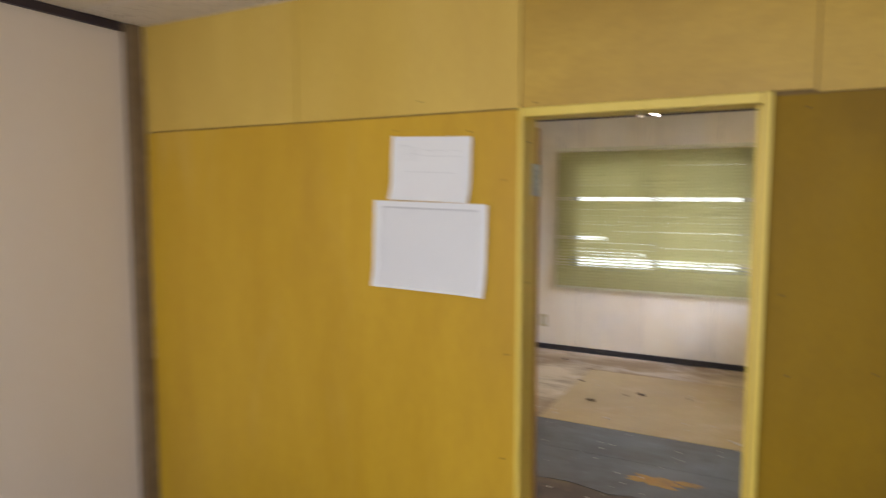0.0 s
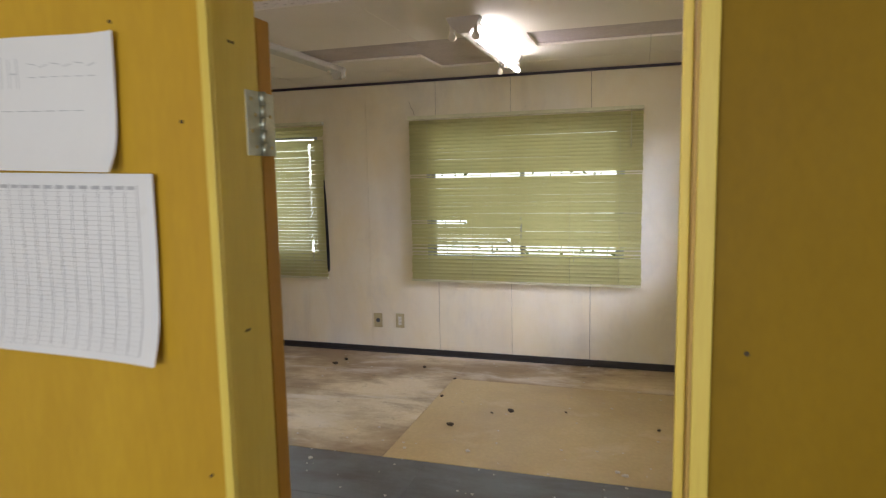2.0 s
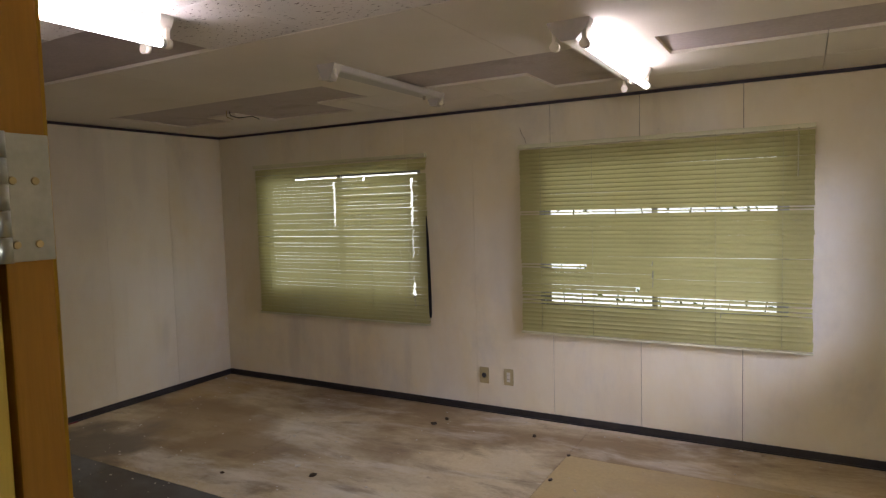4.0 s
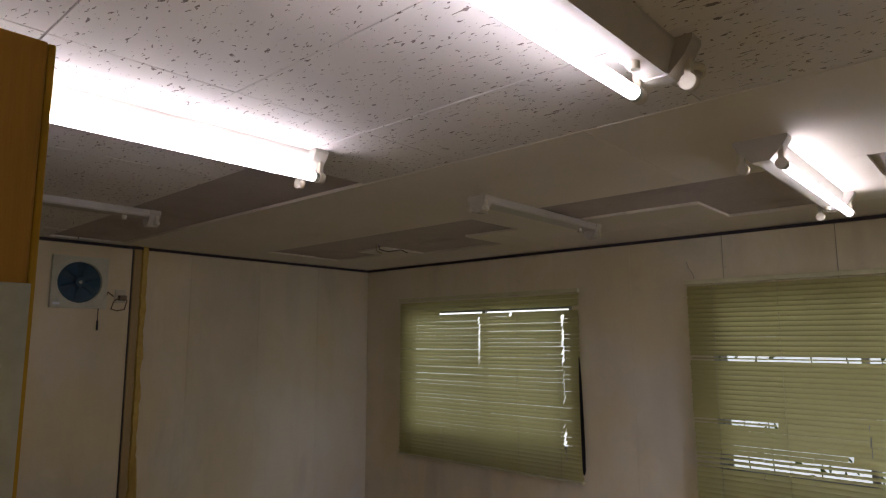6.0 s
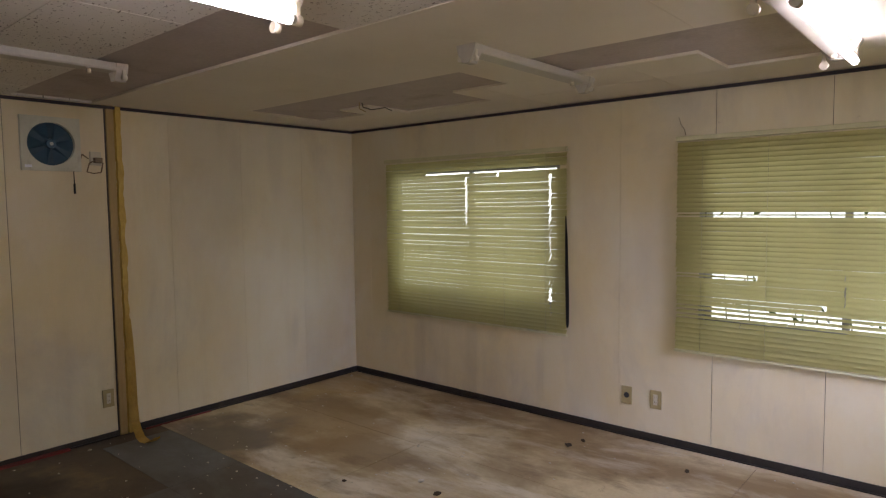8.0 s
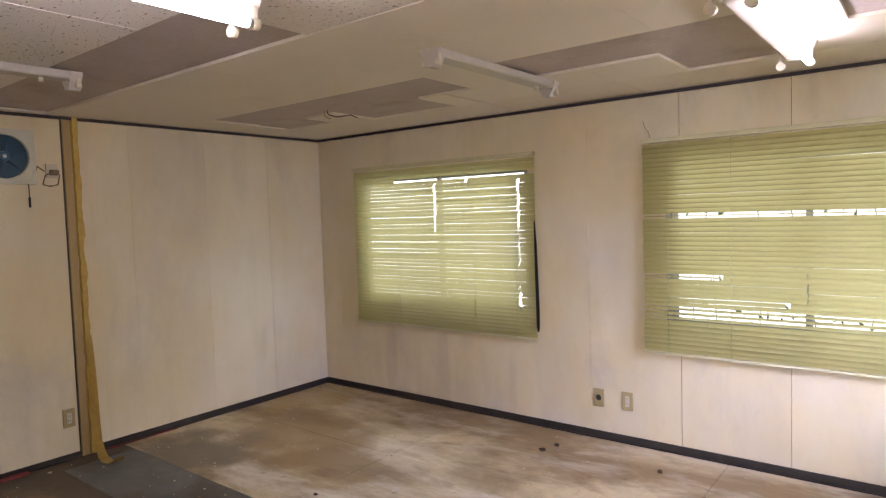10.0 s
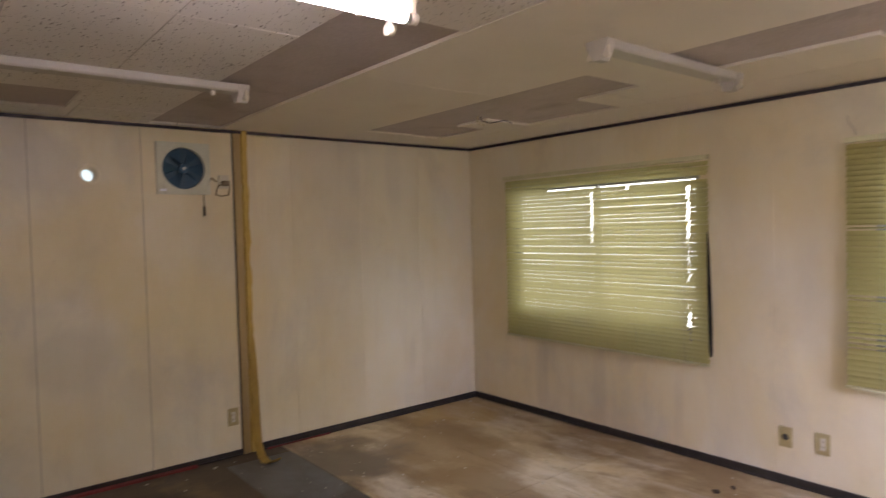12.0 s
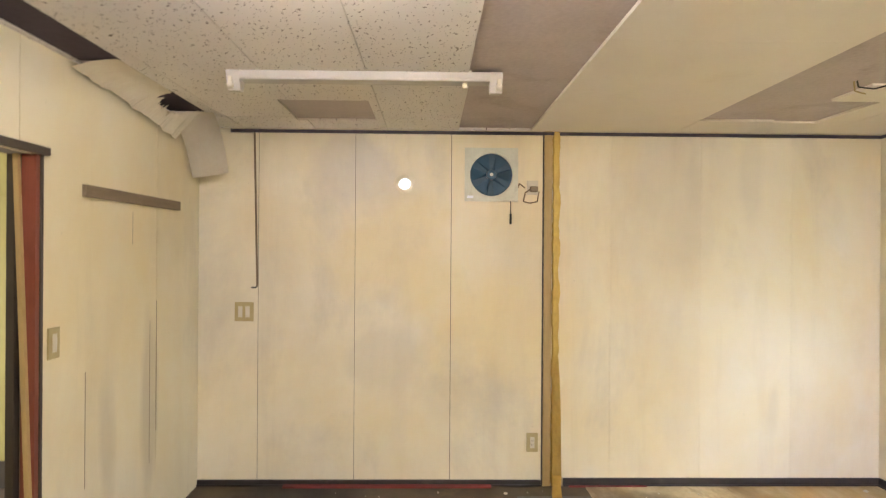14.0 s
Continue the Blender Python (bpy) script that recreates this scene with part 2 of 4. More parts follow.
M["red_tape"] = plain("red_brown_tape", (0.33, 0.08, 0.05), 0.5)
M["steel"] = surface("galvanised_steel", (0.52, 0.55, 0.50), (0.40, 0.43, 0.38), 14, (1, 1, 1), 90, 0.15, None, 0.38, 0.08, 0.9)
M["brass"] = plain("brass_screw", (0.55, 0.47, 0.25), 0.35, 0.9)
M["fixture"] = surface("cream_enamel", (0.50, 0.465, 0.42), (0.44, 0.41, 0.365), 5, (1, 1, 1), 60, 0.06, None, 0.4, 0.03)
M["socket"] = plain("ivory_plastic", (0.62, 0.57, 0.46), 0.4)
M["plate"] = surface("yellowed_plate", (0.42, 0.34, 0.16), (0.36, 0.28, 0.12), 10, (1, 1, 1), 80, 0.1, None, 0.45, 0.05)
M["plate_in"] = plain("ivory_insert", (0.60, 0.54, 0.40), 0.4)
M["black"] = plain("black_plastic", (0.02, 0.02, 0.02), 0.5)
M["fan_blue"] = plain("blue_fan_plastic", (0.03, 0.10, 0.17), 0.35)
M["fan_grey"] = surface("stained_fan_frame", (0.62, 0.61, 0.49), (0.53, 0.52, 0.40), 7, (1, 1, 1), 60, 0.1, [((0.25, 0.2, 0.1), 9, 0.6, 0.8, 0.5, (1, 1, 1))], 0.45, 0.05)
M["foam"] = surface("yellow_foam_adhesive", (0.60, 0.41, 0.10), (0.47, 0.30, 0.06), 9, (1, 1, 0.4), 70, 0.25, [((0.72, 0.62, 0.40), 6, 0.6, 0.75, 0.7, (1, 1, 0.3))], 0.65, 0.5)
M["post"] = surface("tan_cover_strip", (0.44, 0.31, 0.13), (0.35, 0.24, 0.09), 3, (3, 3, 0.3), 50, 0.15, None, 0.6, 0.15)
M["aluminium"] = plain("window_aluminium", (0.40, 0.40, 0.37), 0.4, 0.7)
M["torn"] = surface("torn_ceiling_paper", (0.76, 0.70, 0.58), (0.68, 0.61, 0.48), 5, (1, 1, 1), 60, 0.12, None, 0.8, 0.12)
M["void"] = plain("dark_mouldy_void", (0.07, 0.05, 0.065), 0.9)
M["olive"] = surface("olive_wall", (0.42, 0.36, 0.12), (0.36, 0.30, 0.09), 2, (1, 1, 0.4), 60, 0.1, None, 0.6, 0.05)
M["crumb"] = plain("dry_debris", (0.07, 0.05, 0.03), 0.9)
M["chip"] = plain("pale_chip", (0.62, 0.58, 0.50), 0.7)
M["grass"] = surface("rough_grass", (0.10, 0.14, 0.04), (0.16, 0.16, 0.07), 0.8, (1, 1, 1), 20, 0.3, None, 0.9, 0.3)
M["outer"] = plain("outer_cladding", (0.55, 0.55, 0.52), 0.6)
M["leaf"] = surface("garden_foliage", (0.06, 0.11, 0.03), (0.11, 0.15, 0.04), 2.0, (1, 1, 1), 20, 0.3, None, 0.8, 0.2)

# speckled acoustic tile: elongated dark fissures
m, t, b = nodes_of("fissured_acoustic_tile")
v = coords(t)
base = mixed(t, ramp(t, noise_of(t, v, 1.5), 0.3, 0.7), (0.80, 0.76, 0.73), (0.75, 0.71, 0.67))
fis = ramp(t, noise_of(t, coords(t, (44, 98, 1)), 1.0, 2.0, 0.5, 0.6), 0.645, 0.68)
big = ramp(t, noise_of(t, coords(t, (20, 48, 1), (5, 3, 0)), 1.0, 3.0, 0.5, 0.8), 0.695, 0.72)
mx = t.nodes.new("ShaderNodeMath")
mx.operation = "MAXIMUM"
t.links.new(fis, mx.inputs[0])
t.links.new(big, mx.inputs[1])
t.links.new(mixed(t, mx.outputs[0], base, (0.23, 0.19, 0.17)), b.inputs["Base Color"])
b.inputs["Roughness"].default_value = 0.85
inv = t.nodes.new("ShaderNodeMath")
inv.operation = "SUBTRACT"
inv.inputs[0].default_value = 1.0
t.links.new(mx.outputs[0], inv.inputs[1])
bumped(t, b, inv.outputs[0], 0.5, 0.004)
M["tile"] = m

# blind slats: thin painted plastic that lets light through
m, t, b = nodes_of("olive_blind_slat")
v = coords(t)
col = mixed(t, ramp(t, noise_of(t, v, 2.5), 0.3, 0.7), (0.44, 0.40, 0.16), (0.37, 0.335, 0.125))
col = mixed(t, times(t, ramp(t, noise_of(t, coords(t, (1, 1, 6), (4, 0, 0)), 5.0), 0.55, 0.8), 0.4), col, (0.36, 0.31, 0.16))
t.links.new(col, b.inputs["Base Color"])
b.inputs["Roughness"].default_value = 0.45
tr = t.nodes.new("ShaderNodeBsdfTranslucent")
tr.inputs[0].default_value = (0.78, 0.74, 0.36, 1)
ms = t.nodes.new("ShaderNodeMixShader")
ms.inputs[0].default_value = 0.18
t.links.new(b.outputs[0], ms.inputs[1])
t.links.new(tr.outputs[0], ms.inputs[2])
t.links.new(ms.outputs[0], t.nodes["Material Output"].inputs[0])
M["slat"] = m
M["headrail"] = plain("pale_olive_headrail", (0.64, 0.60, 0.36), 0.4)
M["cord"] = plain("grubby_cord", (0.50, 0.47, 0.27), 0.7)

m, t, b = nodes_of("lit_fluorescent_tube")
b.inputs["Base Color"].default_value = (0.9, 0.9, 0.9, 1)
b.inputs["Emission Color"].default_value = (0.98, 0.91, 0.97, 1)
b.inputs["Emission Strength"].default_value = TUBE_GLOW
M["lit_tube"] = m
# same tube with its glow cut, so window 2's wall stays darker
M["dim_tube"] = m.copy()
M["dim_tube"].name = "worn_fluorescent_tube"
M["dim_tube"].node_tree.nodes["Principled BSDF"].inputs["Emission Strength"].default_value = 0.6 * TUBE_GLOW

m, t, b = nodes_of("window_glass")
b.inputs["Base Color"].default_value = (1, 1, 1, 1)
b.inputs["Roughness"].default_value = 0.02
b.inputs["Transmission Weight"].default_value = 1.0
b.inputs["IOR"].default_value = 1.45
M["glass"] = m


# ---- building helpers ----
def box(bm, x0, y0, z0, x1, y1, z1, bevel=0.0):
    x0, x1 = min(x0, x1), max(x0, x1)
    y0, y1 = min(y0, y1), max(y0, y1)
    z0, z1 = min(z0, z1), max(z0, z1)
    vs = [bm.verts.new((x, y, z)) for x in (x0, x1) for y in (y0, y1) for z in (z0, z1)]
    fs = [bm.faces.new([vs[i] for i in f]) for f in ((0, 1, 3, 2), (4, 6, 7, 5), (0, 4, 5, 1), (2, 3, 7, 6), (0, 2, 6, 4), (1, 5, 7, 3))]
    if bevel:
        bmesh.ops.bevel(bm, geom=list({e for f in fs for e in f.edges}), offset=bevel, segments=2, affect="EDGES", profile=0.6)
    return vs


def boxes(*rows, bevel=0.0):
    bm = bmesh.new()
    for r in rows:
        box(bm, *r, bevel=bevel)
    return bm


def rod(bm, a, b, r, n=12, r2=None):
    """A capped cylinder or cone from a to b."""
    a, b = Vector(a), Vector(b)
    q = (b - a).to_track_quat("Z", "Y")
    rings = []
    for p, rr in ((a, r), (b, r if r2 is None else r2)):
        rings.append([bm.verts.new(p + q @ Vector((rr * math.cos(2 * math.pi * i / n), rr * math.sin(2 * math.pi * i / n), 0))) for i in range(n)])
    for i in range(n):
        f = bm.faces.new((rings[0][i], rings[0][(i + 1) % n], rings[1][(i + 1) % n], rings[1][i]))
        f.smooth = True
    bm.faces.new(rings[0][::-1])
    bm.faces.new(rings[1])


def tube_along(bm, pts, r, n=8):
    for a, b in zip(pts, pts[1:]):
        rod(bm, a, b, r, n)


def part(name, bm, material, parent=None, label=""):
    """Links a bmesh as one mesh object under a thing or part."""
    bmesh.ops.recalc_face_normals(bm, faces=bm.faces)
    me = bpy.data.meshes.new(name)
    bm.to_mesh(me)
    bm.free()
    me.materials.append(material)
    ob = new(name, me)
    ob.parent = parent
    return tagged(ob, label)


def thing(name, label, category, group="", kind="", at=(0, 0, 0)):
    ob = new(name)
    ob.location = at
    ob.empty_display_size = 0.1
    return tagged(ob, label, category, group, kind)


def structure(name, bm, material, label="", category=""):
    return tagged(part(name, bm, material), label, category, kind="structure")


H = 2.25
FLOOR = -0.03
WEST, NORTH, EAST, REAR, PLY = -4.9, 6.15, 0.455, 1.75, 2.04
T = 0.09  # wall thickness behind the boards
BOARD = 0.006


def pieces(a, b, holes):
    """Rectangles (u0, u1, z0, z1) left of a board a..b, 0..H by the holes."""
    out, cuts = [], sorted({a, b, *[h for o in holes for h in o[:2] if a < h < b]})
    for u0, u1 in zip(cuts, cuts[1:]):
        mid, z = (u0 + u1) / 2, FLOOR
        for o in sorted((o for o in holes if o[0] < mid < o[1]), key=lambda o: o[2]):
            if o[2] > z:
                out.append((u0, u1, z, o[2]))
            z = o[3]
        if z < H:
            out.append((u0, u1, z, H))
    return out


def board_wall(name, axis, face, out, a, b, seams, holes, material, label, gap=0.005, faint=()):
    """A wall along x or y: core with thickness, and separate boards on its room side. out: +1 or -1, away from the room."""
    def slab(bm, u0, u1, z0, z1, d0, d1):
        if axis == "x":
            box(bm, u0, face + out * d0, z0, u1, face + out * d1, z1)
        else:
            box(bm, face + out * d0, u0, z0, face + out * d1, u1, z1)

    core = bmesh.new()
    for u0, u1, z0, z1 in pieces(a, b, holes):
        slab(core, u0, u1, z0, z1, BOARD, T)
    wall = structure(name, core, M["joint"], label, "wall")
    cuts = [a, *seams, b]
    for u0, u1 in zip(cuts, cuts[1:]):
        bm = bmesh.new()
        g0, g1 = ((0.25 if u in faint else random.uniform(0.5, 1)) * gap / 2 for u in (u0, u1))
        for p in pieces(u0 + g0, u1 - g1, holes):
            slab(bm, *p, 0.0, BOARD - 0.0005)
        part("wall_board", bm, material, wall)
    return wall


# ---- large structure ----
W1 = (-4.375, -2.68, 0.745, 1.875)
W2 = (-1.70, -0.14, 0.745, 1.875)
WE = (4.25, 5.80, 0.745, 1.875)
HOLE_Y, HOLE_Z = 3.055, 1.908

wall_north = board_wall("wall_north", "x", NORTH, 1, WEST - 0.1, EAST + 0.1, [-4.67, -4.06, -3.445, -2.83, -2.22, -1.61, -1.0, -0.387], [W1, W2], M["panel"], "cream wall boards with grey seams and vertical stains", faint=(-4.67, -4.06, -3.445, -2.83, -2.22))
wall_west = board_wall("wall_west", "y", WEST, -1, REAR - 0.02, NORTH, [2.127, 2.742, 3.356, 4.01, 4.384, 4.971, 5.562],
                       [(HOLE_Y - 0.045, HOLE_Y + 0.045, HOLE_Z - 0.045, HOLE_Z + 0.045)], M["panel"], "cream wall boards with thin dark seams and damp stains", faint=(4.384, 4.971, 5.562))
wall_east = board_wall("wall_east", "y", EAST, 1, PLY + 0.1, NORTH, [2.75, 3.36, 3.97, 4.58, 5.19, 5.80], [WE], M["panel"], "cream wall boards beside a blind")
DOOR2 = (-3.23, -2.585, FLOOR, 1.83)
wall_rear = board_wall("wall_rear", "x", REAR, -1, WEST - 0.1, -2.583, [-4.275, -3.13], [DOOR2], M["panel"], "yellowed wall boards with dark vertical scuffs")

# partition of plywood between corridor and room
OPEN = (-0.60, 0.055, 0.0, 1.745)
core = bmesh.new()
for u0, u1, z0, z1 in pieces(-2.40, -2.21, []) + pieces(-2.21, 0.62, [(-0.64, 0.066, FLOOR, 1.785)]):
    box(core, u0, PLY + 0.009, z0, u1, PLY + (0.095 if u0 > -2.22 else 0.02), z1)
wall_partition = structure("wall_partition", core, M["core"], "varnished yellow plywood partition with a doorway", "wall")
for u0, u1, z0, z1, k in ((-2.44, -1.568, 0, 1.782, "ply"), (-1.5674, -0.65, 0, 1.782, "ply"), (0.0685, 0.575, 0, 1.774, "ply_dark_shaded"),
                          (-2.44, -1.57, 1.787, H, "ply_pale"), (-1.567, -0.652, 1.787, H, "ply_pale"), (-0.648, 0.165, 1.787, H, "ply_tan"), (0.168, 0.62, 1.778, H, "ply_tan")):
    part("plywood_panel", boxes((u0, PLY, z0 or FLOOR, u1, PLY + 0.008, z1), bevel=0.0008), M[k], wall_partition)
for u0, u1, z0, z1 in pieces(-2.179, 0.455, [(-0.64, 0.066, FLOOR, 1.785)]):
    part("wall_board", boxes((u0, PLY + 0.0955, z0, u1, PLY + 0.101, z1)), M["panel"], wall_partition)
part("end_strip", boxes((-2.20, PLY + 0.0955, FLOOR, -2.18, PLY + 0.112, H)), M["post"], wall_partition)

# corridor walls
corr_w = structure("wall_corridor_west", boxes((-2.53, -1.0, FLOOR, -2.48, PLY - 0.035, H)), M["white_wall"], "pale smooth corridor wall with dark corner strip", "wall")
part("corner_strip", boxes((-2.4795, 1.965, FLOOR, -2.442, 2.039, H), bevel=0.004), M["rail_wood"], corr_w)
part("cornice", boxes((-2.4795, -1.0, 2.215, -2.458, 1.95, 2.249)), M["cornice"], corr_w)
corr_e = structure("wall_corridor_east", boxes((0.66, -1.0, FLOOR, 0.78, PLY + 0.1, H)), M["white_wall"], "pale corridor wall with peeling yellow edge", "wall")
# black board put in place of a dark recess in this wall
part("dark_panel", boxes((0.612, -0.95, FLOOR, 0.659, 1.84, H)), M["black"], corr_e, "black panel standing for a dark opening beside the wall")
# end wall out of view; its opening is added to let the lamp in
bm = bmesh.new()
for u0, u1, z0, z1 in pieces(-2.48, 0.66, [(-1.2, 0.6, 0.5, 2.2)]):
    box(bm, u0, -1.06, z0, u1, -1.0, z1)
structure("wall_corridor_south", bm, M["white_wall"], "unseen corridor end wall with an opening added for daylight", "wall")
part("corner_post", boxes((0.5765, PLY - 0.006, FLOOR, 0.606, PLY + 0.008, 1.774), bevel=0.003), M["ply_dark_shaded"], wall_partition)
part("corner_post", boxes((0.608, PLY - 0.03, FLOOR, 0.632, PLY + 0.008, H), bevel=0.003), M["jamb_brown"], wall_partition)

bm = bmesh.new()
prev = None
for i in range(25):
    f = i / 24
    z = 1.80 - 0.58 * f
    w = 0.012 + 0.10 * f ** 1.2 + 0.008 * noise.noise((z * 22, 0, 0))
    if f > 0.9:
        w *= 1 - (f - 0.9) * 6.5
    ring = [bm.verts.new((0.642 - 0.02 * f * k * k, 2.006 - w * k, z - 0.02 * k * f)) for k in (0, 0.35, 0.7, 1)]
    if prev:
        for k in range(3):
            bm.faces.new((prev[k], prev[k + 1], ring[k + 1], ring[k])).smooth = True
    prev = ring
bmesh.ops.solidify(bm, geom=bm.faces[:], thickness=0.002)
part("peeled_edge", bm, M["jamb"], corr_e, "yellow backing peeled away from the wall edge")

# side room behind the rear wall
EXIT = (0.10, 0.715, FLOOR, 1.80)
bm = bmesh.new()
for u0, u1, z0, z1 in pieces(-1.6, REAR - T - 0.005, [EXIT]):
    box(bm, WEST - 0.09, u0, z0, WEST, u1, z1)
structure("wall_side_west", bm, M["olive"], "olive wall with a partly open sliding exit", "wall")
# south wall is never in view; the hole is made for the added lamp
bm = bmesh.new()
for u0, u1, z0, z1 in pieces(WEST - 0.09, -2.585, [(-4.4, -3.2, 0.12, 2.05)]):
    box(bm, u0, -1.7, z0, u1, -1.605, z1)
structure("wall_side_south", bm, M["olive"], "unseen olive side-room wall with an opening added for light", "wall")
structure("wall_side_east", boxes((-2.66, -1.6, FLOOR, -2.59, REAR - T - 0.005, H)), M["olive"], "plain olive wall of the side room", "wall")

# floors and ground
floor = structure("floor", boxes((WEST - 0.1, -1.7, -0.12, 0.80, NORTH + 0.1, 0.0)), M["base_floor"], "brown stained subfloor with plywood sheets and grey vinyl", "floor")
floor.location.z = FLOOR
structure("ground", boxes((-400, -400, -0.6, 400, 400, -0.45)), M["grass"], "rough grassy ground outside", "ground")
structure("roof", boxes((WEST - 0.3, -1.9, H + 0.06, 0.95, NORTH + 0.3, H + 0.16)), M["outer"], "flat roof over the prefab rooms", "roof")

# ceiling: backing board and tiles in one mesh
ceil_base = structure("ceiling", boxes((WEST - 0.1, -1.7, H + 0.012, 0.80, NORTH + 0.1, H + 0.055)), M["backer"], "grey backing board where ceiling tiles have fallen", "ceiling")
PITCH_Y, PITCH_X = 0.455, 0.91
BARE = {  # fallen stretches: (x0, x1, y0, y1)
    (-4.86, -2.32, 3.40, 3.86), (-3.57, -2.32, 3.385, 3.42), (-4.62, -4.10, 2.43, 2.90),
    (-4.52, -2.50, 4.79, 5.245), (-3.70, -2.92, 5.24, 5.66), (-2.2, -0.95, 4.79, 5.235), (-1.41, -0.95, 5.23, 5.69), (-0.64, 0.44, 4.80, 5.19), (-4.55, -4.0, 5.24, 5.5),
    (-3.45, -2.45, 1.78, 1.96), (-4.42, -3.93, 1.76, 1.955), (-3.93, -3.45, 1.76, 1.90),
}


def tile_field(name, x_edges, y_edges, material, label):
    bm = bmesh.new()
    for x0, x1 in zip(x_edges, x_edges[1:]):
        for y0, y1 in zip(y_edges, y_edges[1:]):
            holes = [(max(x0, h[0]), min(x1, h[1]), max(y0, h[2]), min(y1, h[3])) for h in BARE]
            holes = [h for h in holes if h[1] - h[0] > 0.004 and h[3] - h[2] > 0.004]
            cx = sorted({x0 + 0.002, x1 - 0.002, *[v for h in holes for v in h[:2] if x0 < v < x1]})
            cy = sorted({y0 + 0.002, y1 - 0.002, *[v for h in holes for v in h[2:] if y0 < v < y1]})
            drop = random.uniform(0, 0.0025)
            for a0, a1 in zip(cx, cx[1:]):
                for b0, b1 in zip(cy, cy[1:]):
                    mx_, my_ = (a0 + a1) / 2, (b0 + b1) / 2
                    if not any(h[0] < mx_ < h[1] and h[2] < my_ < h[3] for h in holes):
                        box(bm, a0, b0, H - drop, a1, b1, H + 0.0115)
    return structure(name, bm, material, label, "ceiling")


xs = [WEST, -4.53, -3.62, -2.71, -1.80, -0.89, 0.02, EAST]
tile_field("ceiling_tiles", xs, [REAR, 2.035, 2.49, 2.945, 3.40, 3.86], M["tile"], "fissured white acoustic ceiling tiles with some fallen")
tile_field("ceiling_tiles", xs, [4.79, 5.245, 5.70, NORTH], M["smooth"], "stained pale ceiling tiles with some fallen")
bm = bmesh.new()
for a0, a1 in ((WEST, -3.1), (-3.098, -1.27), (-1.268, EAST)):
    box(bm, a0, 3.862, H - 0.0035, a1, 4.785, H + 0.0115)
structure("ceiling_band", bm, M["smooth"], "smooth pale ceiling boards over the joint", "ceiling")
structure("ceiling_corridor", boxes((-2.5, -1.6, H, 0.68, 1.745, H + 0.0115)), M["smooth"], "smooth pale corridor ceiling", "ceiling")
structure("ceiling_corridor", boxes((0.456, 1.75, H, 0.68, 2.03, H + 0.0115)), M["smooth"], "smooth pale corridor ceiling", "ceiling")

# skirting and cornice
for nm, row in (("baseboard", (WEST + 0.012, NORTH - 0.012, FLOOR + 0.0045, EAST, NORTH - 0.0005, 0.024)),
                ("baseboard", (WEST + 0.0005, 4.085, FLOOR + 0.0045, WEST + 0.012, NORTH - 0.0005, 0.022)),
                ("baseboard", (WEST + 0.0005, REAR + 0.0005, FLOOR + 0.0045, WEST + 0.012, 3.94, 0.01)),
                ("baseboard", (EAST - 0.012, PLY + 0.2, FLOOR + 0.0045, EAST - 0.0005, NORTH - 0.013, 0.024))):
    x0, y0, z0, x1, y1, z1 = row
    toe = (x0, y0 - 0.014, z0, x1, y0, z0 + 0.008) if x1 - x0 > 1 else ((x1, y0, z0, x1 + 0.014, y1, z0 + 0.008) if x0 < -4 else (x0 - 0.014, y0, z0, x0, y1, z0 + 0.008))
    structure(nm, boxes(row, toe, bevel=0.002), M["skirting"], "dark rubber skirting along the wall foot", "skirting")
for row in ((WEST + 0.016, NORTH - 0.016, H - 0.028, EAST - 0.016, NORTH - 0.0005, H - 0.008), (WEST + 0.0005, REAR + 0.2, H - 0.028, WEST + 0.016, NORTH - 0.0005, H - 0.008),
            (EAST - 0.016, PLY + 0.12, H - 0.028, EAST - 0.0005, NORTH - 0.0005, H - 0.008)):
    structure("trim", boxes(row, bevel=0.002), M["cornice"], "thin dark cornice strip under the ceiling", "trim")


# ---- windows ----
def slot(axis, face, out):
    """Maps (u, d, z) to the world: u along the wall, d away from the room."""
    return (lambda u, d, z: (u, face + out * d, z)) if axis == "x" else (lambda u, d, z: (face + out * d, u, z))


def place_box(bm, f, u0, d0, z0, u1, d1, z1, bevel=0.0):
    p, q = f(u0, d0, z0), f(u1, d1, z1)
    box(bm, *p, *q, bevel=bevel)


def sliding_window(name, f, o, label):
    u0, u1, z0, z1 = o
    mid = (u0 + u1) / 2
    win = tagged(new(name), label, "window", kind="structure")
    for a, b, c, d in ((u0, u0 + 0.03, z0, z1), (u1 - 0.03, u1, z0, z1), (u0 + 0.03, u1 - 0.03, z0, z0 + 0.03), (u0 + 0.03, u1 - 0.03, z1 - 0.03, z1)):
        bm = bmesh.new()
        place_box(bm, f, a, 0.004, c, b, 0.088, d)
        part("window_frame", bm, M["aluminium"], win)
    for a, b, dep in ((u0 + 0.03, mid + 0.02, 0.05), (mid - 0.02, u1 - 0.03, 0.072)):
        sash = bmesh.new()
        for r in ((a, a + 0.035, z0 + 0.03, z1 - 0.03), (b - 0.035, b, z0 + 0.03, z1 - 0.03), (a + 0.035, b - 0.035, z0 + 0.03, z0 + 0.075), (a + 0.035, b - 0.035, z1 - 0.065, z1 - 0.03)):
            place_box(sash, f, r[0], dep - 0.009, r[2], r[1], dep + 0.009, r[3])
        s = part("sash", sash, M["aluminium"], win)
        g = bmesh.new()
        place_box(g, f, a + 0.03, dep - 0.002, z0 + 0.07, b - 0.03, dep + 0.002, z1 - 0.06)
        pane = part("pane", g, M["glass"], s)
        pane.visible_shadow = False
    return win


fN, fE = slot("x", NORTH, 1), slot("y", EAST, 1)
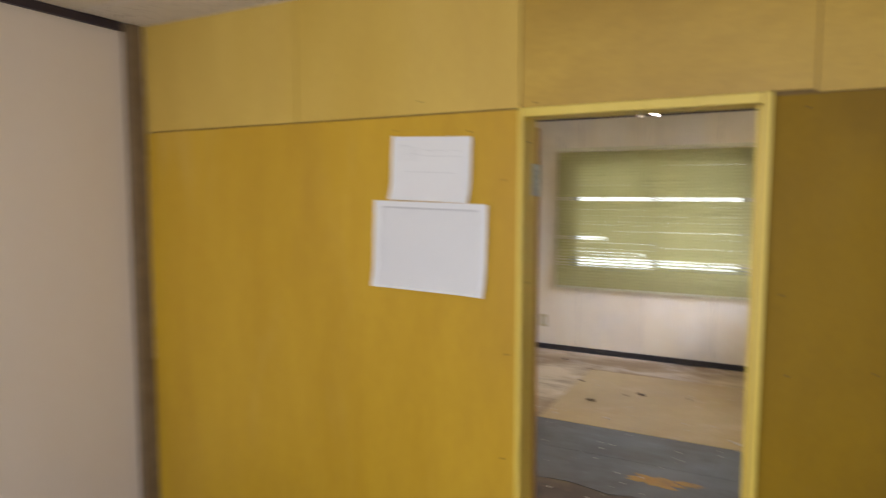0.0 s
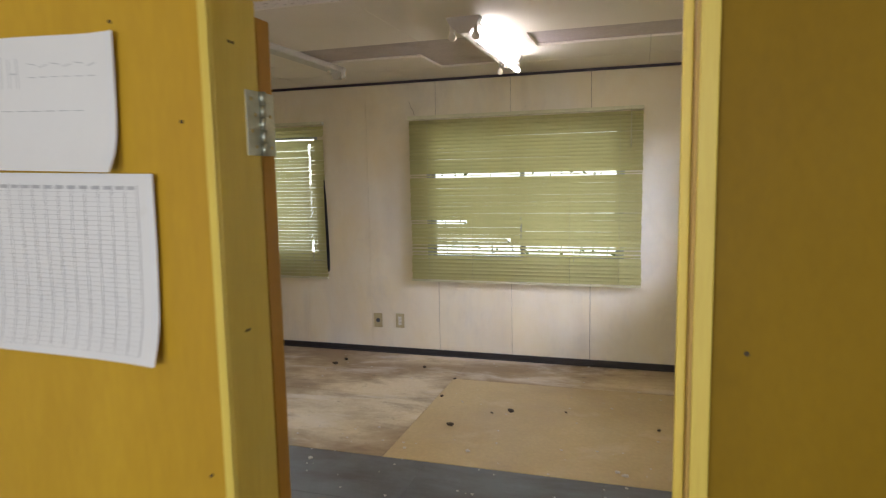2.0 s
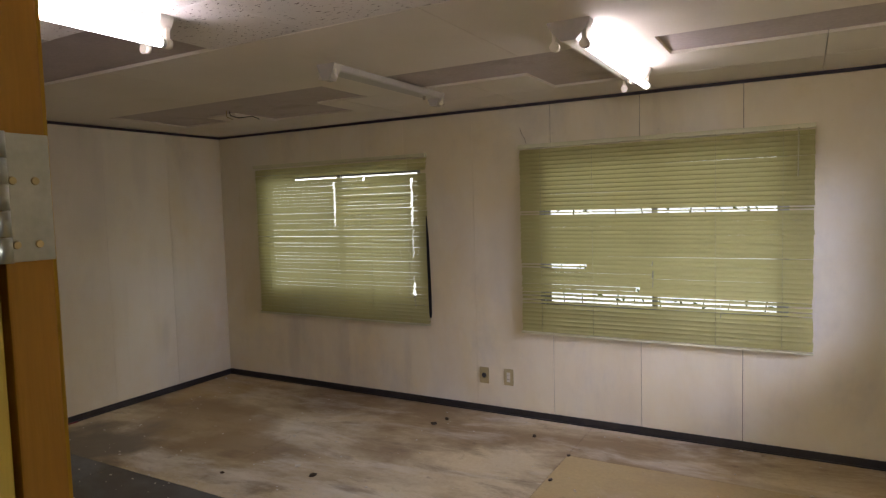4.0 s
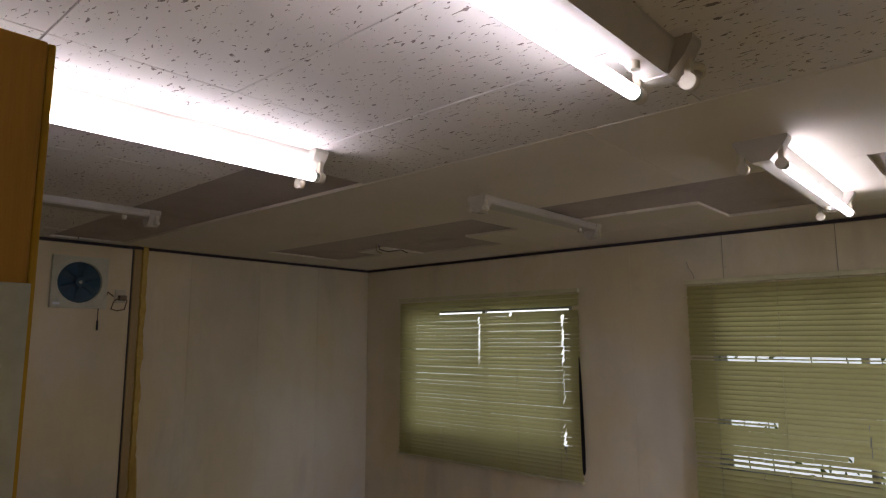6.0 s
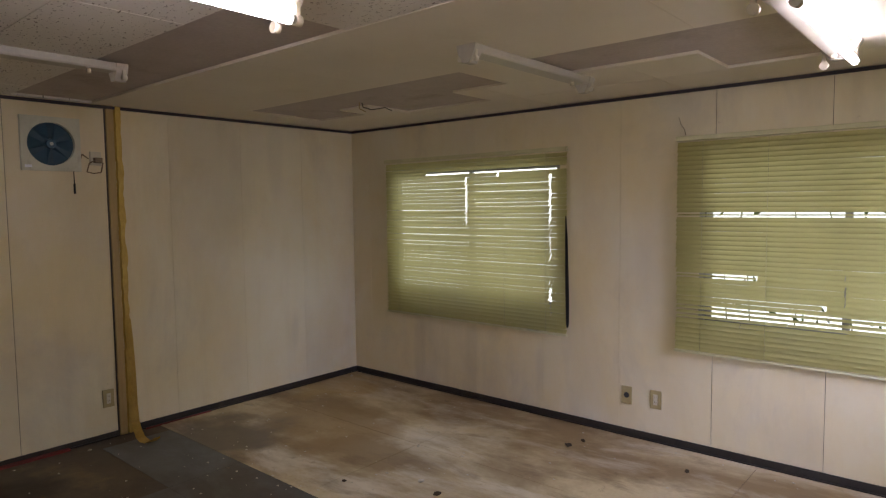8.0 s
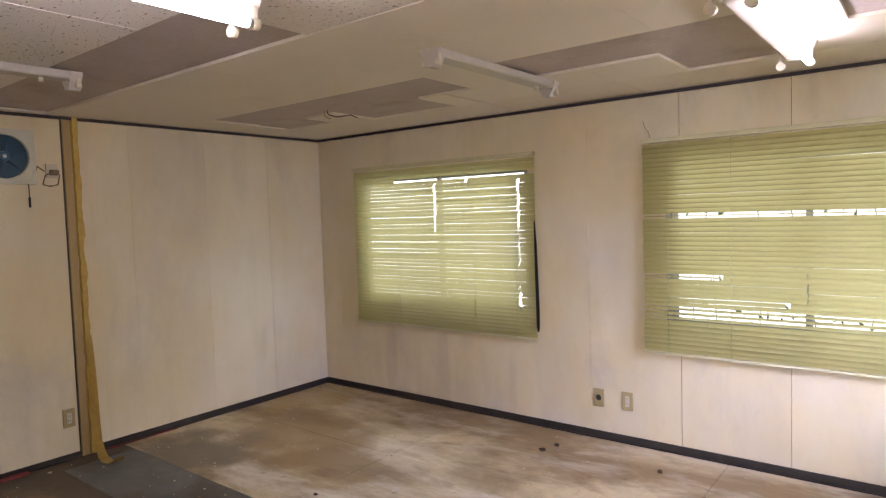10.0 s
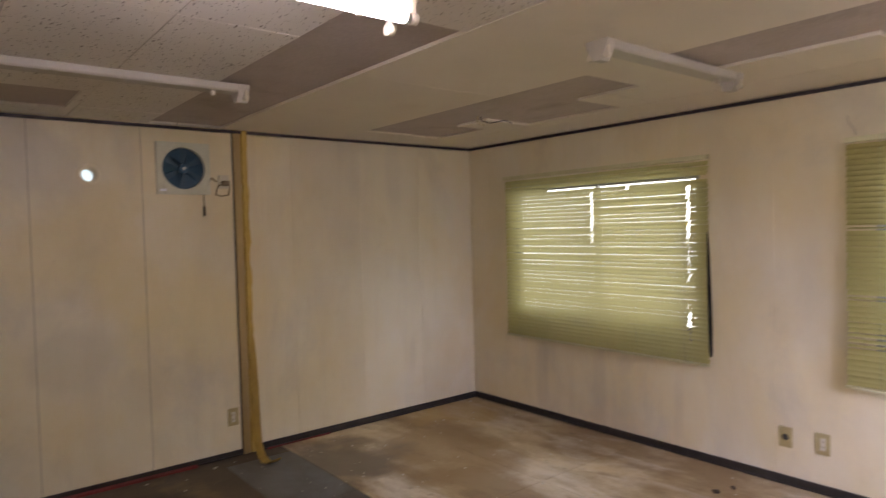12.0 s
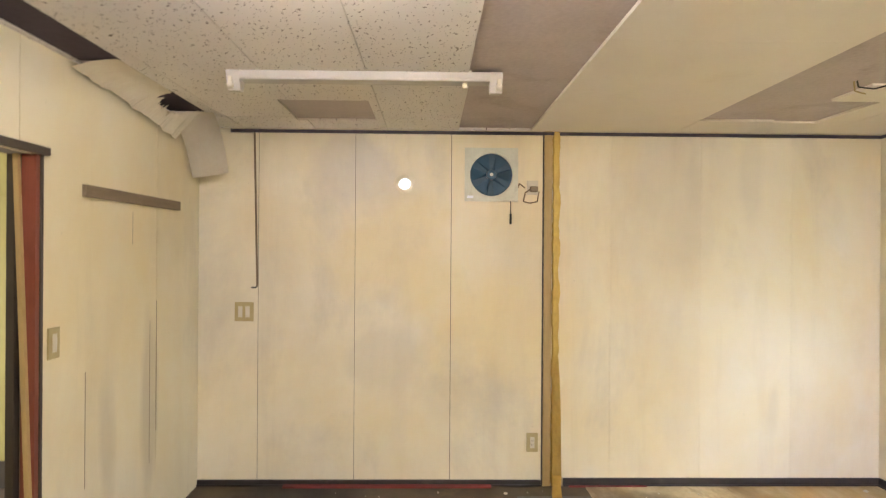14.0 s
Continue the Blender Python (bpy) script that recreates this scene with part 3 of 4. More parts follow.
sliding_window("window_1", fN, W1, "two-pane aluminium sliding window behind a blind")
sliding_window("window_2", fN, W2, "two-pane aluminium sliding window behind a blind")
sliding_window("window_3", fE, WE, "two-pane aluminium sliding window behind a blind")

SLAT_W, SLAT_PITCH = 0.035, 0.0285


def slat_mesh(f, u0, u1, tilt, bow=0.0045):
    """One curved slat, room edge up; u is centred on zero, d and z about the slat's axis."""
    bm = bmesh.new()
    cs = []
    for i in range(5):
        s = -1 + i * 0.5
        h = bow * (1 - s * s)
        d0, z0 = s * SLAT_W / 2, 0.0
        d = d0 * math.cos(tilt) - h * math.sin(tilt)
        z = -d0 * math.sin(tilt) + h * -math.cos(tilt)
        cs.append((d, z))
    rows = [[bm.verts.new((u, d, z)) for d, z in cs] for u in (u0, (u0 + u1) / 2, u1)]
    for r, q in zip(rows, rows[1:]):
        for i in range(4):
            bm.faces.new((r[i], r[i + 1], q[i + 1], q[i])).smooth = True
    for v in bm.verts:
        v.co = f(v.co.x, v.co.y, v.co.z)
    me = bpy.data.meshes.new("slat")
    bm.to_mesh(me)
    bm.free()
    me.materials.append(M["slat"])
    return me


def venetian_blind(axis, face, out, centre, width, z0, z1, label, tilt_of, damaged=None):
    """tilt_of(z): slat tilt in degrees, below zero with the room edge down; damaged: {index: [(u0, u1, tilt), ...]} stretches left of a slat."""
    f = (lambda u, d, z: (u, out * d, z)) if axis == "x" else (lambda u, d, z: (out * d, u, z))
    at = (centre, face, 0) if axis == "x" else (face, centre, 0)
    blind = thing("venetian_blind", label, "blind", "window blinds", at=at)
    hw = width / 2
    bm = bmesh.new()
    place_box(bm, f, -hw, -0.018, z1 - 0.028, hw, 0.018, z1, 0.003)
    part("headrail", bm, M["headrail"], blind)
    bm = bmesh.new()
    place_box(bm, f, -hw, -0.014, z0, hw, 0.014, z0 + 0.014, 0.004)
    rail = part("bottom_rail", bm, M["headrail"], blind)
    n = int((z1 - 0.03 - z0 - 0.02) / SLAT_PITCH)
    cache = {}
    for i in range(n):
        z = z0 + 0.032 + i * SLAT_PITCH
        whole = [(-hw + 0.004, hw - 0.004, round(2 * tilt_of(z)) / 2)]
        for key in (damaged or {}).get(i, whole):
            if key not in cache:
                cache[key] = slat_mesh(f, key[0], key[1], radians(key[2]))
            s = new("slat", cache[key])
            s.parent = blind
            roll = random.gauss(0, 0.0007)
            s.location = f(random.uniform(-0.003, 0.003), random.uniform(-0.001, 0.001), z + random.uniform(-0.0007, 0.0007))
            s.rotation_euler = (0, roll, 0) if axis == "x" else (roll, 0, 0)
    for u in (-hw * 0.82, -hw * 0.42, hw * 0.42, hw * 0.82):
        bm = bmesh.new()
        for d in (-0.017, 0.017):
            rod(bm, f(u, d, z0 + 0.01), f(u, d, z1 - 0.02), 0.0012, 5)
        part("ladder_cord", bm, M["cord"], blind)
    return blind


def closed_tilt(z, base):
    """The ladders slacken towards the foot, so the lower slats lie flatter."""
    return base + 13.5 * (z - 1.6)


def tilt_w2(z):
    if 0.82 < z < 0.99:
        return -24 if z < 0.93 else -33
    if z < 0.80:
        return -50 + 9 * math.sin(z * 90)
    return -closed_tilt(z, 56.5) + 1.2 * math.sin(z * 40)


def split_slat(cuts, tilt=-48, end=0.9):
    """Stretches of one slat between worn gaps (u, half width)."""
    edges = [-end] + [e for u, w in cuts for e in (u - w, u + w)] + [end]
    return [(edges[k], edges[k + 1], tilt) for k in range(0, len(edges), 2)]


# slats worn through along the cord lines and torn near the top
torn_slats = {41: [(-0.9, -0.42, -62)], 40: [(-0.9, 0.30, -62), (0.32, 0.9, -80)]}
for i in range(4, 40):
    cuts = []
    if i > 26:
        cuts.append((random.uniform(-0.004, 0.004), random.uniform(0.002, 0.006)))
    if i > 27 or i in (7, 8, 9, 10):
        cuts.append((0.768 + random.uniform(-0.005, 0.005), random.uniform(0.004, 0.011)))
    elif i > 17 or i < 13:
        cuts.append((0.768 + random.uniform(-0.005, 0.005), random.uniform(0.0005, 0.003)))
    if cuts:
        torn_slats[i] = split_slat(cuts, -round(2 * closed_tilt(0.637 + i * SLAT_PITCH, 53.0)) / 2)
b1 = venetian_blind("x", NORTH - 0.058, 1, -3.497, 1.81, 0.605, 1.945, "olive yellow venetian blind with a torn gap near the top", lambda z: -closed_tilt(z, 53.0) + 0.4 * math.sin(z * 33), torn_slats)
bent_slats = {29: [(-0.9, 0.9, -10)], 16: [(-0.9, -0.44, -12), (-0.43, 0.9, -60)], 11: [(-0.9, -0.1, -38), (-0.08, 0.9, -58)]}
for i in (12, 13, 14, 15, 17):
    bent_slats[i] = split_slat([(0.005, random.uniform(0.002, 0.005))])
for i in (6, 7, 8, 9, 10):
    base = -40 if i in (6, 10) else -17
    bent_slats[i] = [(u0, u1, round(base + random.uniform(-5, 5) - 8 * (u0 > 0))) for u0, u1 in ((-0.9, -0.52), (-0.52, -0.27), (-0.27, 0.02), (0.02, 0.41), (0.41, 0.9))]
b2 = venetian_blind("x", NORTH - 0.058, 1, -0.917, 1.815, 0.612, 1.95, "olive yellow venetian blind with bent and open lower slats", tilt_w2, bent_slats)
b3 = venetian_blind("y", EAST - 0.045, 1, 5.03, 1.78, 0.62, 1.95, "olive yellow venetian blind with half open slats", lambda z: -24)
bm = bmesh.new()
rod(bm, (0.82, -0.024, 1.65), (0.822, -0.025, 1.93), 0.004, 8)
part("tilt_wand", bm, M["cord"], b2)


# black strip standing in for the shadow beside the blind's right edge
bm = bmesh.new()
prev = None
for z, u, w in ((1.46, 0.903, 0.004), (1.30, 0.908, 0.010), (1.05, 0.912, 0.013), (0.85, 0.916, 0.014), (0.70, 0.917, 0.012), (0.67, 0.917, 0.005)):
    ring = [bm.verts.new((u - w, -0.012, z)), bm.verts.new((u + w, -0.010, z))]
    if prev:
        bm.faces.new((prev[0], prev[1], ring[1], ring[0]))
    prev = ring
bmesh.ops.solidify(bm, geom=bm.faces[:], thickness=0.003)
part("pull_strap", bm, M["black"], b1, "dark strip for the shadowed gap along the blind's edge")


# ---- door and doorway of the partition ----
frame_ob = tagged(new("door_frame"), "yellow pine door frame with rough nail holes", "door frame", kind="structure")
Z = 1.785
part("jamb", boxes((-0.65, PLY - 0.012, FLOOR, -0.633, PLY + 0.105, Z), bevel=0.002), M["jamb"], frame_ob)
part("jamb", boxes((0.042, PLY - 0.012, FLOOR, 0.066, PLY + 0.0975, Z), bevel=0.002), M["jamb_brown"], frame_ob)
part("edge_trim", boxes((0.034, PLY + 0.098, FLOOR, 0.075, PLY + 0.114, Z), bevel=0.003), M["jamb"], frame_ob)
part("head_jamb", boxes((-0.633, PLY - 0.012, Z - 0.028, 0.042, PLY + 0.105, Z), bevel=0.002), M["jamb"], frame_ob)
part("casing", boxes((-0.65, PLY - 0.02, FLOOR, -0.634, PLY - 0.0125, Z), bevel=0.002), M["jamb"], frame_ob)
part("casing", boxes((0.046, PLY - 0.02, FLOOR, 0.068, PLY - 0.0125, Z), bevel=0.002), M["jamb"], frame_ob)
part("door_stop", boxes((0.029, PLY + 0.022, FLOOR, 0.0415, PLY + 0.044, Z - 0.03), bevel=0.002), M["jamb"], frame_ob)
bm = bmesh.new()
for y, z in ((2.075, 1.22), (2.083, 1.22), (2.07, 1.68), (2.079, 1.68), (2.09, 0.86), (2.09, 0.6)):
    rod(bm, (-0.6335, y, z), (-0.6322, y, z), 0.0028, 8)
part("nail_hole", bm, M["crumb"], frame_ob)

door = thing("door", "orange wooden door folded back against the partition", "door", at=(0, 0, 0))
part("leaf", boxes((-1.30, PLY + 0.112, FLOOR + 0.01, -0.636, PLY + 0.150, 1.735), bevel=0.002), M["door_edge"], door)
part("face_panel", boxes((-1.30, PLY + 0.1503, FLOOR + 0.01, -0.638, PLY + 0.154, 1.735), bevel=0.001), M["ply"], door)
hinge = bmesh.new()
box(hinge, -0.6335, 2.105, 1.506, -0.6313, 2.144, 1.612, bevel=0.0006)
hg = part("hinge", hinge, M["steel"], door, "galvanised steel butt hinge")
part("hinge_leaf", boxes((-0.6365, 2.152, 1.506, -0.6335, 2.191, 1.612), bevel=0.0006), M["steel"], hg)
bm = bmesh.new()
for i in range(5):
    z = 1.506 + i * 0.0213
    rod(bm, (-0.628, 2.148, z), (-0.628, 2.148, z + 0.0206), 0.0058, 12)
part("knuckle", bm, M["steel"], hg)
bm = bmesh.new()
for y in (2.116, 2.133, 2.163, 2.181):
    for k, z in enumerate((1.52, 1.546, 1.573, 1.598)):
        yy = y + (0.003 if k % 2 else -0.003)
        rod(bm, (-0.6313 if y < 2.15 else -0.6335, yy, z), (-0.630 if y < 2.15 else -0.632, yy, z), 0.0036, 10, 0.003) if (k + (y > 2.125)) % 2 else None
part("screw", bm, M["brass"], hg)


# ---- papers on the plywood ----
def paper_sheet(name, cx, cz, w, h, turn, label, curl):
    bm = bmesh.new()
    nx, nz = 10, 8
    grid = [[None] * (nz + 1) for _ in range(nx + 1)]
    for i in range(nx + 1):
        for j in range(nz + 1):
            u, v = i / nx - 0.5, j / nz - 0.5
            lift = 0.002 + curl * (max(0, abs(u) - 0.25) ** 2 * 3 + max(0, -v - 0.2) ** 2 * 4) + 0.0012 * math.sin(9 * u + 5 * v)
            grid[i][j] = bm.verts.new((u * w, -lift, v * h))
    for i in range(nx):
        for j in range(nz):
            bm.faces.new((grid[i][j], grid[i + 1][j], grid[i + 1][j + 1], grid[i][j + 1])).smooth = True
    root = thing(name, label, "paper", at=(cx, PLY - 0.0015, cz))
    root.rotation_euler = (0, radians(turn), 0)
    return root, part("sheet", bm, M["paper"], root)


def lift_of(u, v, curl):
    return 0.0026 + curl * (max(0, abs(u) - 0.25) ** 2 * 3 + max(0, -v - 0.2) ** 2 * 4) + 0.0012 * math.sin(9 * u + 5 * v)


def strokes(rows, w, h, curl, thick):
    """Printed lines that follow the sheet: rows of (u0, v0, u1, v1)."""
    bm = bmesh.new()
    for u0, v0, u1, v1 in rows:
        n = 8
        du, dv = (thick / w, 0) if abs(v1 - v0) > abs(u1 - u0) else (0, thick / h)
        prev = None
        for i in range(n + 1):
            u, v = u0 + (u1 - u0) * i / n, v0 + (v1 - v0) * i / n
            a = bm.verts.new(((u - du / 2) * w, -lift_of(u, v, curl) - 0.0004, (v - dv / 2) * h))
            b = bm.verts.new(((u + du / 2) * w, -lift_of(u, v, curl) - 0.0004, (v + dv / 2) * h))
            if prev:
                bm.faces.new((prev[0], a, b, prev[1]))
            prev = (a, b)
    return bm


top_paper, _ = paper_sheet("paper_notice", -0.975, 1.598, 0.312, 0.222, 2.0, "white handwritten notice pinned to the plywood", 0.05)
bm = strokes([(-0.38, 0.36, -0.38, 0.10), (-0.38, 0.36, -0.30, 0.36), (-0.30, 0.36, -0.30, 0.12), (-0.24, 0.34, -0.24, 0.12), (-0.24, 0.23, -0.18, 0.23), (-0.18, 0.34, -0.18, 0.12)], 0.312, 0.222, 0.05, 0.0022)
tagged(part("handwriting", bm, M["ink_faint"], top_paper), kind="stuff")
bm = strokes([(-0.1 + 0.08 * i, 0.30 - 0.03 * (i % 2), -0.04 + 0.08 * i, 0.29) for i in range(6)] + [(-0.1 + 0.08 * i, 0.20, -0.05 + 0.08 * i, 0.20) for i in range(6)]
             + [(-0.3 + 0.1 * i, -0.05, -0.23 + 0.1 * i, -0.05) for i in range(6)], 0.312, 0.222, 0.05, 0.0016)
tagged(part("faint_writing", bm, M["ink_faint"], top_paper), kind="stuff")
part("tape", boxes((-0.148, -0.006, -0.112, -0.09, -0.004, -0.104)), M["red_tape"], top_paper, "red brown tape at the lower edge")

low_paper, _ = paper_sheet("paper_chart", -0.985, 1.328, 0.448, 0.312, 1.5, "white sheet printed with a ruled table", 0.045)
cols = [-0.42, -0.405, -0.39] + [-0.33 + 0.75 * i / 12 for i in range(13)]
for u in cols:
    part("column_line", strokes([(u, 0.44, u, -0.46)], 0.448, 0.312, 0.045, 0.0011), M["ink_dark"], low_paper)
for i in range(35):
    v = 0.40 - 0.86 * i / 34
    part("row_line", strokes([(-0.42, v, 0.42, v)], 0.448, 0.312, 0.045, 0.0004), M["ink"], low_paper)
bm = strokes([(-0.42 + 0.056 * i + 0.006, 0.425, -0.42 + 0.056 * i + 0.045, 0.425) for i in range(15)], 0.448, 0.312, 0.045, 0.006)
tagged(part("table_heading", bm, M["ink"], low_paper), kind="stuff")

bm = bmesh.new()
for x, z in ((-0.705, 1.558), (-0.69, 0.98), (-0.83, 1.72), (-1.12, 1.735), (-0.70, 0.62), (-1.4, 1.775), (0.15, 1.74), (0.52, 1.75), (0.13, 1.02), (-0.6, 1.80), (-1.02, 1.83), (0.11, 1.24), (0.33, 1.05)):
    rod(bm, (x, PLY + 0.0005, z), (x, PLY - 0.0015, z), 0.0032, 8)
tagged(part("nail_hole", bm, M["crumb"]), "small dark nail holes in the plywood", "nail holes", kind="stuff")


# ---- ceiling lamps ----
def ceiling_lamp(x, y, lit, length=1.2, tube="lit_tube", group="ceiling lamps"):
    """A ridge-shaped batten with sockets for two tubes; lit: 0, or the side (+1, -1) whose one tube burns. Runs along y from its end at y."""
    ob = thing("ceiling_lamp", "cream fluorescent batten lamp with one burning tube" if lit else "unlit cream fluorescent batten lamp with empty sockets", "ceiling lamp", group, at=(x, y, H))
    bm = bmesh.new()
    prof = ((-0.046, -0.001), (-0.046, -0.012), (-0.024, -0.080), (0.024, -0.080), (0.046, -0.012), (0.046, -0.001))
    if not lit:
        prof = ((-0.047, -0.001), (-0.047, -0.030), (-0.041, -0.038), (0.041, -0.038), (0.047, -0.030), (0.047, -0.001))
    rings = [[bm.verts.new((px, yy, pz)) for px, pz in prof] for yy in (0.0, length)]
    for i in range(len(prof)):
        j = (i + 1) % len(prof)
        bm.faces.new((rings[0][i], rings[0][j], rings[1][j], rings[1][i]))
    bm.faces.new(rings[0])
    bm.faces.new(rings[1][::-1])
    part("reflector", bm, M["fixture"], ob)
    for yy in (0.0, length - 0.05):
        bm = bmesh.new()
        k = 1.0 if lit else 0.62
        flare = ((-0.085, -0.0012), (-0.085, -0.014), (-0.066, -0.045), (-0.028, -0.083), (0.028, -0.083), (0.066, -0.045), (0.085, -0.014), (0.085, -0.0012))
        ends = [[bm.verts.new((px * k, y_, pz)) for px, pz in flare] for y_ in (yy - 0.002, yy + 0.052)]
        for i in range(len(flare)):
            j = (i + 1) % len(flare)
            bm.faces.new((ends[0][i], ends[0][j], ends[1][j], ends[1][i]))
        bm.faces.new(ends[0])
        bm.faces.new(ends[1][::-1])
        part("end_plate", bm, M["fixture"], ob)
    for side in (-1, 1):
        sx, drop, r = (0.060 * side, -0.098, 0.019) if lit else (0.040 * side, -0.066, 0.012)
        for yy in (0.014, length - 0.014):
            bm = bmesh.new()
            box(bm, sx - 0.009, yy - 0.009, drop - 0.006, sx + 0.009, yy + 0.009, -0.028, bevel=0.004)
            rod(bm, (sx, yy - 0.012, drop), (sx, yy + 0.012, drop), r, 14)
            part("lamp_socket", bm, M["socket"], ob)
    bm = bmesh.new()
    rod(bm, (0.0, length - 0.16, -0.038), (0.0, length - 0.16, -0.098 if lit else -0.06), 0.011, 12)
    part("starter", bm, M["socket"], ob)
    if lit:
        sx = 0.060 * lit
        bm = bmesh.new()
        rod(bm, (sx, 0.028, -0.098), (sx, length - 0.028, -0.098), 0.0165, 16)
        part("tube", bm, M[tube], ob, "glowing fluorescent tube")
        for a, b in ((0.0265, 0.042), (length - 0.042, length - 0.0265)):
            bm = bmesh.new()
            rod(bm, (sx, a, -0.098), (sx, b, -0.098), 0.0172, 16)
            part("tube_cap", bm, M["steel"], ob)
    return ob


ceiling_lamp(-2.10, 4.35, 0, 1.09)
ceiling_lamp(-0.87, 4.32, 1, 1.16, "dim_tube")
ceiling_lamp(-0.84, 2.285, -1)
ceiling_lamp(-2.135, 2.25, 1)
ceiling_lamp(-3.60, 2.35, 0, 1.18)

# wires left where a lamp was taken down
wires = thing("hanging_wires", "bare cable ends hanging from the ceiling", "wires", at=(-3.62, 5.12, H))
for k, pts in enumerate((((0, 0, 0), (0.01, 0.0, -0.03), (0.04, 0.05, -0.045), (0.10, 0.12, -0.03), (0.13, 0.16, -0.05)), ((-0.05, 0.02, 0.012), (-0.06, 0.03, -0.03), (-0.03, 0.06, -0.05)))):
    bm = bmesh.new()
    tube_along(bm, pts, 0.0035, 7)
    part("cable", bm, M["black"] if k == 0 else M["plate"], wires)

det = thing("heat_detector", "round ivory heat detector on the ceiling", "detector", at=(-0.845, 3.62, H))
bm = bmesh.new()
rod(bm, (0, 0, 0.0), (0, 0, -0.018), 0.05, 24)
part("base", bm, M["socket"], det)
bm = bmesh.new()
rod(bm, (0, 0, -0.018), (0, 0, -0.034), 0.042, 24, 0.030)
rod(bm, (0, 0, -0.034), (0, 0, -0.048), 0.020, 20, 0.012)
part("cap", bm, M["fixture"], det)


# ---- west wall fittings ----
fan = thing("exhaust_fan", "wall exhaust fan with blue blades and stained square frame", "exhaust fan", at=(WEST, 3.61, 1.965))
bm = bmesh.new()
S, N_ = 0.17, 40
for x0, x1 in ((0.0005, 0.03),):
    inner = [(0.137 * math.cos(2 * math.pi * i / N_), 0.137 * math.sin(2 * math.pi * i / N_)) for i in range(N_)]
    outer = []
    for i in range(N_):
        c, s = math.cos(2 * math.pi * i / N_), math.sin(2 * math.pi * i / N_)
        k = S / max(abs(c), abs(s))
        outer.append((c * k, s * k))
    vi = [[bm.verts.new((x, a, b)) for a, b in inner] for x in (x0, x1)]
    vo = [[bm.verts.new((x, a, b)) for a, b in outer] for x in (x0, x1)]
    for i in range(N_):
        j = (i + 1) % N_
        bm.faces.new((vi[1][i], vi[1][j], vo[1][j], vo[1][i]))
        bm.faces.new((vo[0][i], vo[0][j], vo[1][j], vo[1][i]))
        bm.faces.new((vi[0][i], vi[0][j], vi[1][j], vi[1][i]))
part("frame", bm, M["fan_grey"], fan)
for i in range(6):
    bm = bmesh.new()
    a0 = 2 * math.pi * i / 6
    vs = []
    for r, da, x in ((0.03, -0.25, 0.010), (0.128, -0.38, 0.006), (0.132, 0.30, 0.020), (0.03, 0.35, 0.022)):
        vs.append(bm.verts.new((x, r * math.cos(a0 + da), r * math.sin(a0 + da))))
    bm.faces.new(vs)
    bmesh.ops.solidify(bm, geom=bm.faces[:], thickness=0.002)
    part("fan_blade", bm, M["fan_blue"], fan)
bm = bmesh.new()
rod(bm, (0.004, 0, 0), (0.032, 0, 0), 0.034, 20, 0.028)
part("hub", bm, M["fan_blue"], fan)
bm = bmesh.new()
rod(bm, (0.0325, 0.0, 0.0), (0.036, 0, 0), 0.011, 16)
part("hub_cap", bm, M["steel"], fan)
bm = bmesh.new()
rod(bm, (0.001, 0, 0), (0.003, 0, 0), 0.136, 32)
part("shutter", bm, plain("dark_blue_shutter", (0.03, 0.085, 0.13), 0.5), fan)
bm = bmesh.new()
rod(bm, (0.02, 0.125, -0.17), (0.022, 0.125, -0.25), 0.003, 8)
rod(bm, (0.022, 0.125, -0.25), (0.022, 0.125, -0.315), 0.007, 8)
part("pull_cord", bm, M["black"], fan)
part("label_plate", boxes((0.0302, -0.155, -0.152, 0.0315, -0.115, -0.135)), M["paper"], fan)


def wall_plate(name, label, at, turn, gangs=1, kind="outlet"):
    """A faceplate with inserts; its face looks along local +x."""
    ob = thing(name, label, name.replace("_", " "), at=at)
    ob.rotation_euler = (0, 0, radians(turn))
    hw = 0.037 if gangs == 1 else 0.060
    part("plate", boxes((0.0003, -hw, -0.061, 0.009, hw, 0.061), bevel=0.003), M["plate"], ob)
    for g in range(gangs):
        c = (g - (gangs - 1) / 2) * 0.046
        if kind == "open":
            bm = bmesh.new()
            rod(bm, (0.008, c, 0), (0.0098, c, 0), 0.019, 16)
            part("cable_hole", bm, M["black"], ob)
        else:
            ins = part("insert", boxes((0.009, c - 0.014, -0.036, 0.0115, c + 0.014, 0.036), bevel=0.001), M["plate_in"], ob)
            if kind == "outlet":
                part("slots", boxes((0.0116, c - 0.007, 0.010, 0.012, c - 0.005, 0.020), (0.0116, c + 0.004, 0.010, 0.012, c + 0.006, 0.020), (0.0116, c - 0.007, -0.020, 0.012, c - 0.005, -0.010), (0.0116, c + 0.004, -0.020, 0.012, c + 0.006, -0.010)), M["black"], ins)
            else:
                part("rocker", boxes((0.0116, c - 0.010, -0.022, 0.0145, c + 0.010, 0.022), bevel=0.001), M["socket"], ins)
    return ob


wall_plate("wall_outlet", "yellowed wall outlet plate low on the boards", (WEST, 3.886, 0.25), 0)
wall_plate("wall_outlet", "yellowed cable outlet plate with a dark hole", (-2.162, NORTH, 0.252), -90, kind="open")
wall_plate("wall_outlet", "yellowed wall outlet plate low on the boards", (-1.961, NORTH, 0.256), -90)
wall_plate("light_switch", "double ivory light switch plate on the boards", (WEST, 2.041, 1.08), 0, 2, "switch")
wall_plate("light_switch", "yellowed light switch plate beside the door frame", (-3.335, REAR, 1.11), 90, 1, "switch")

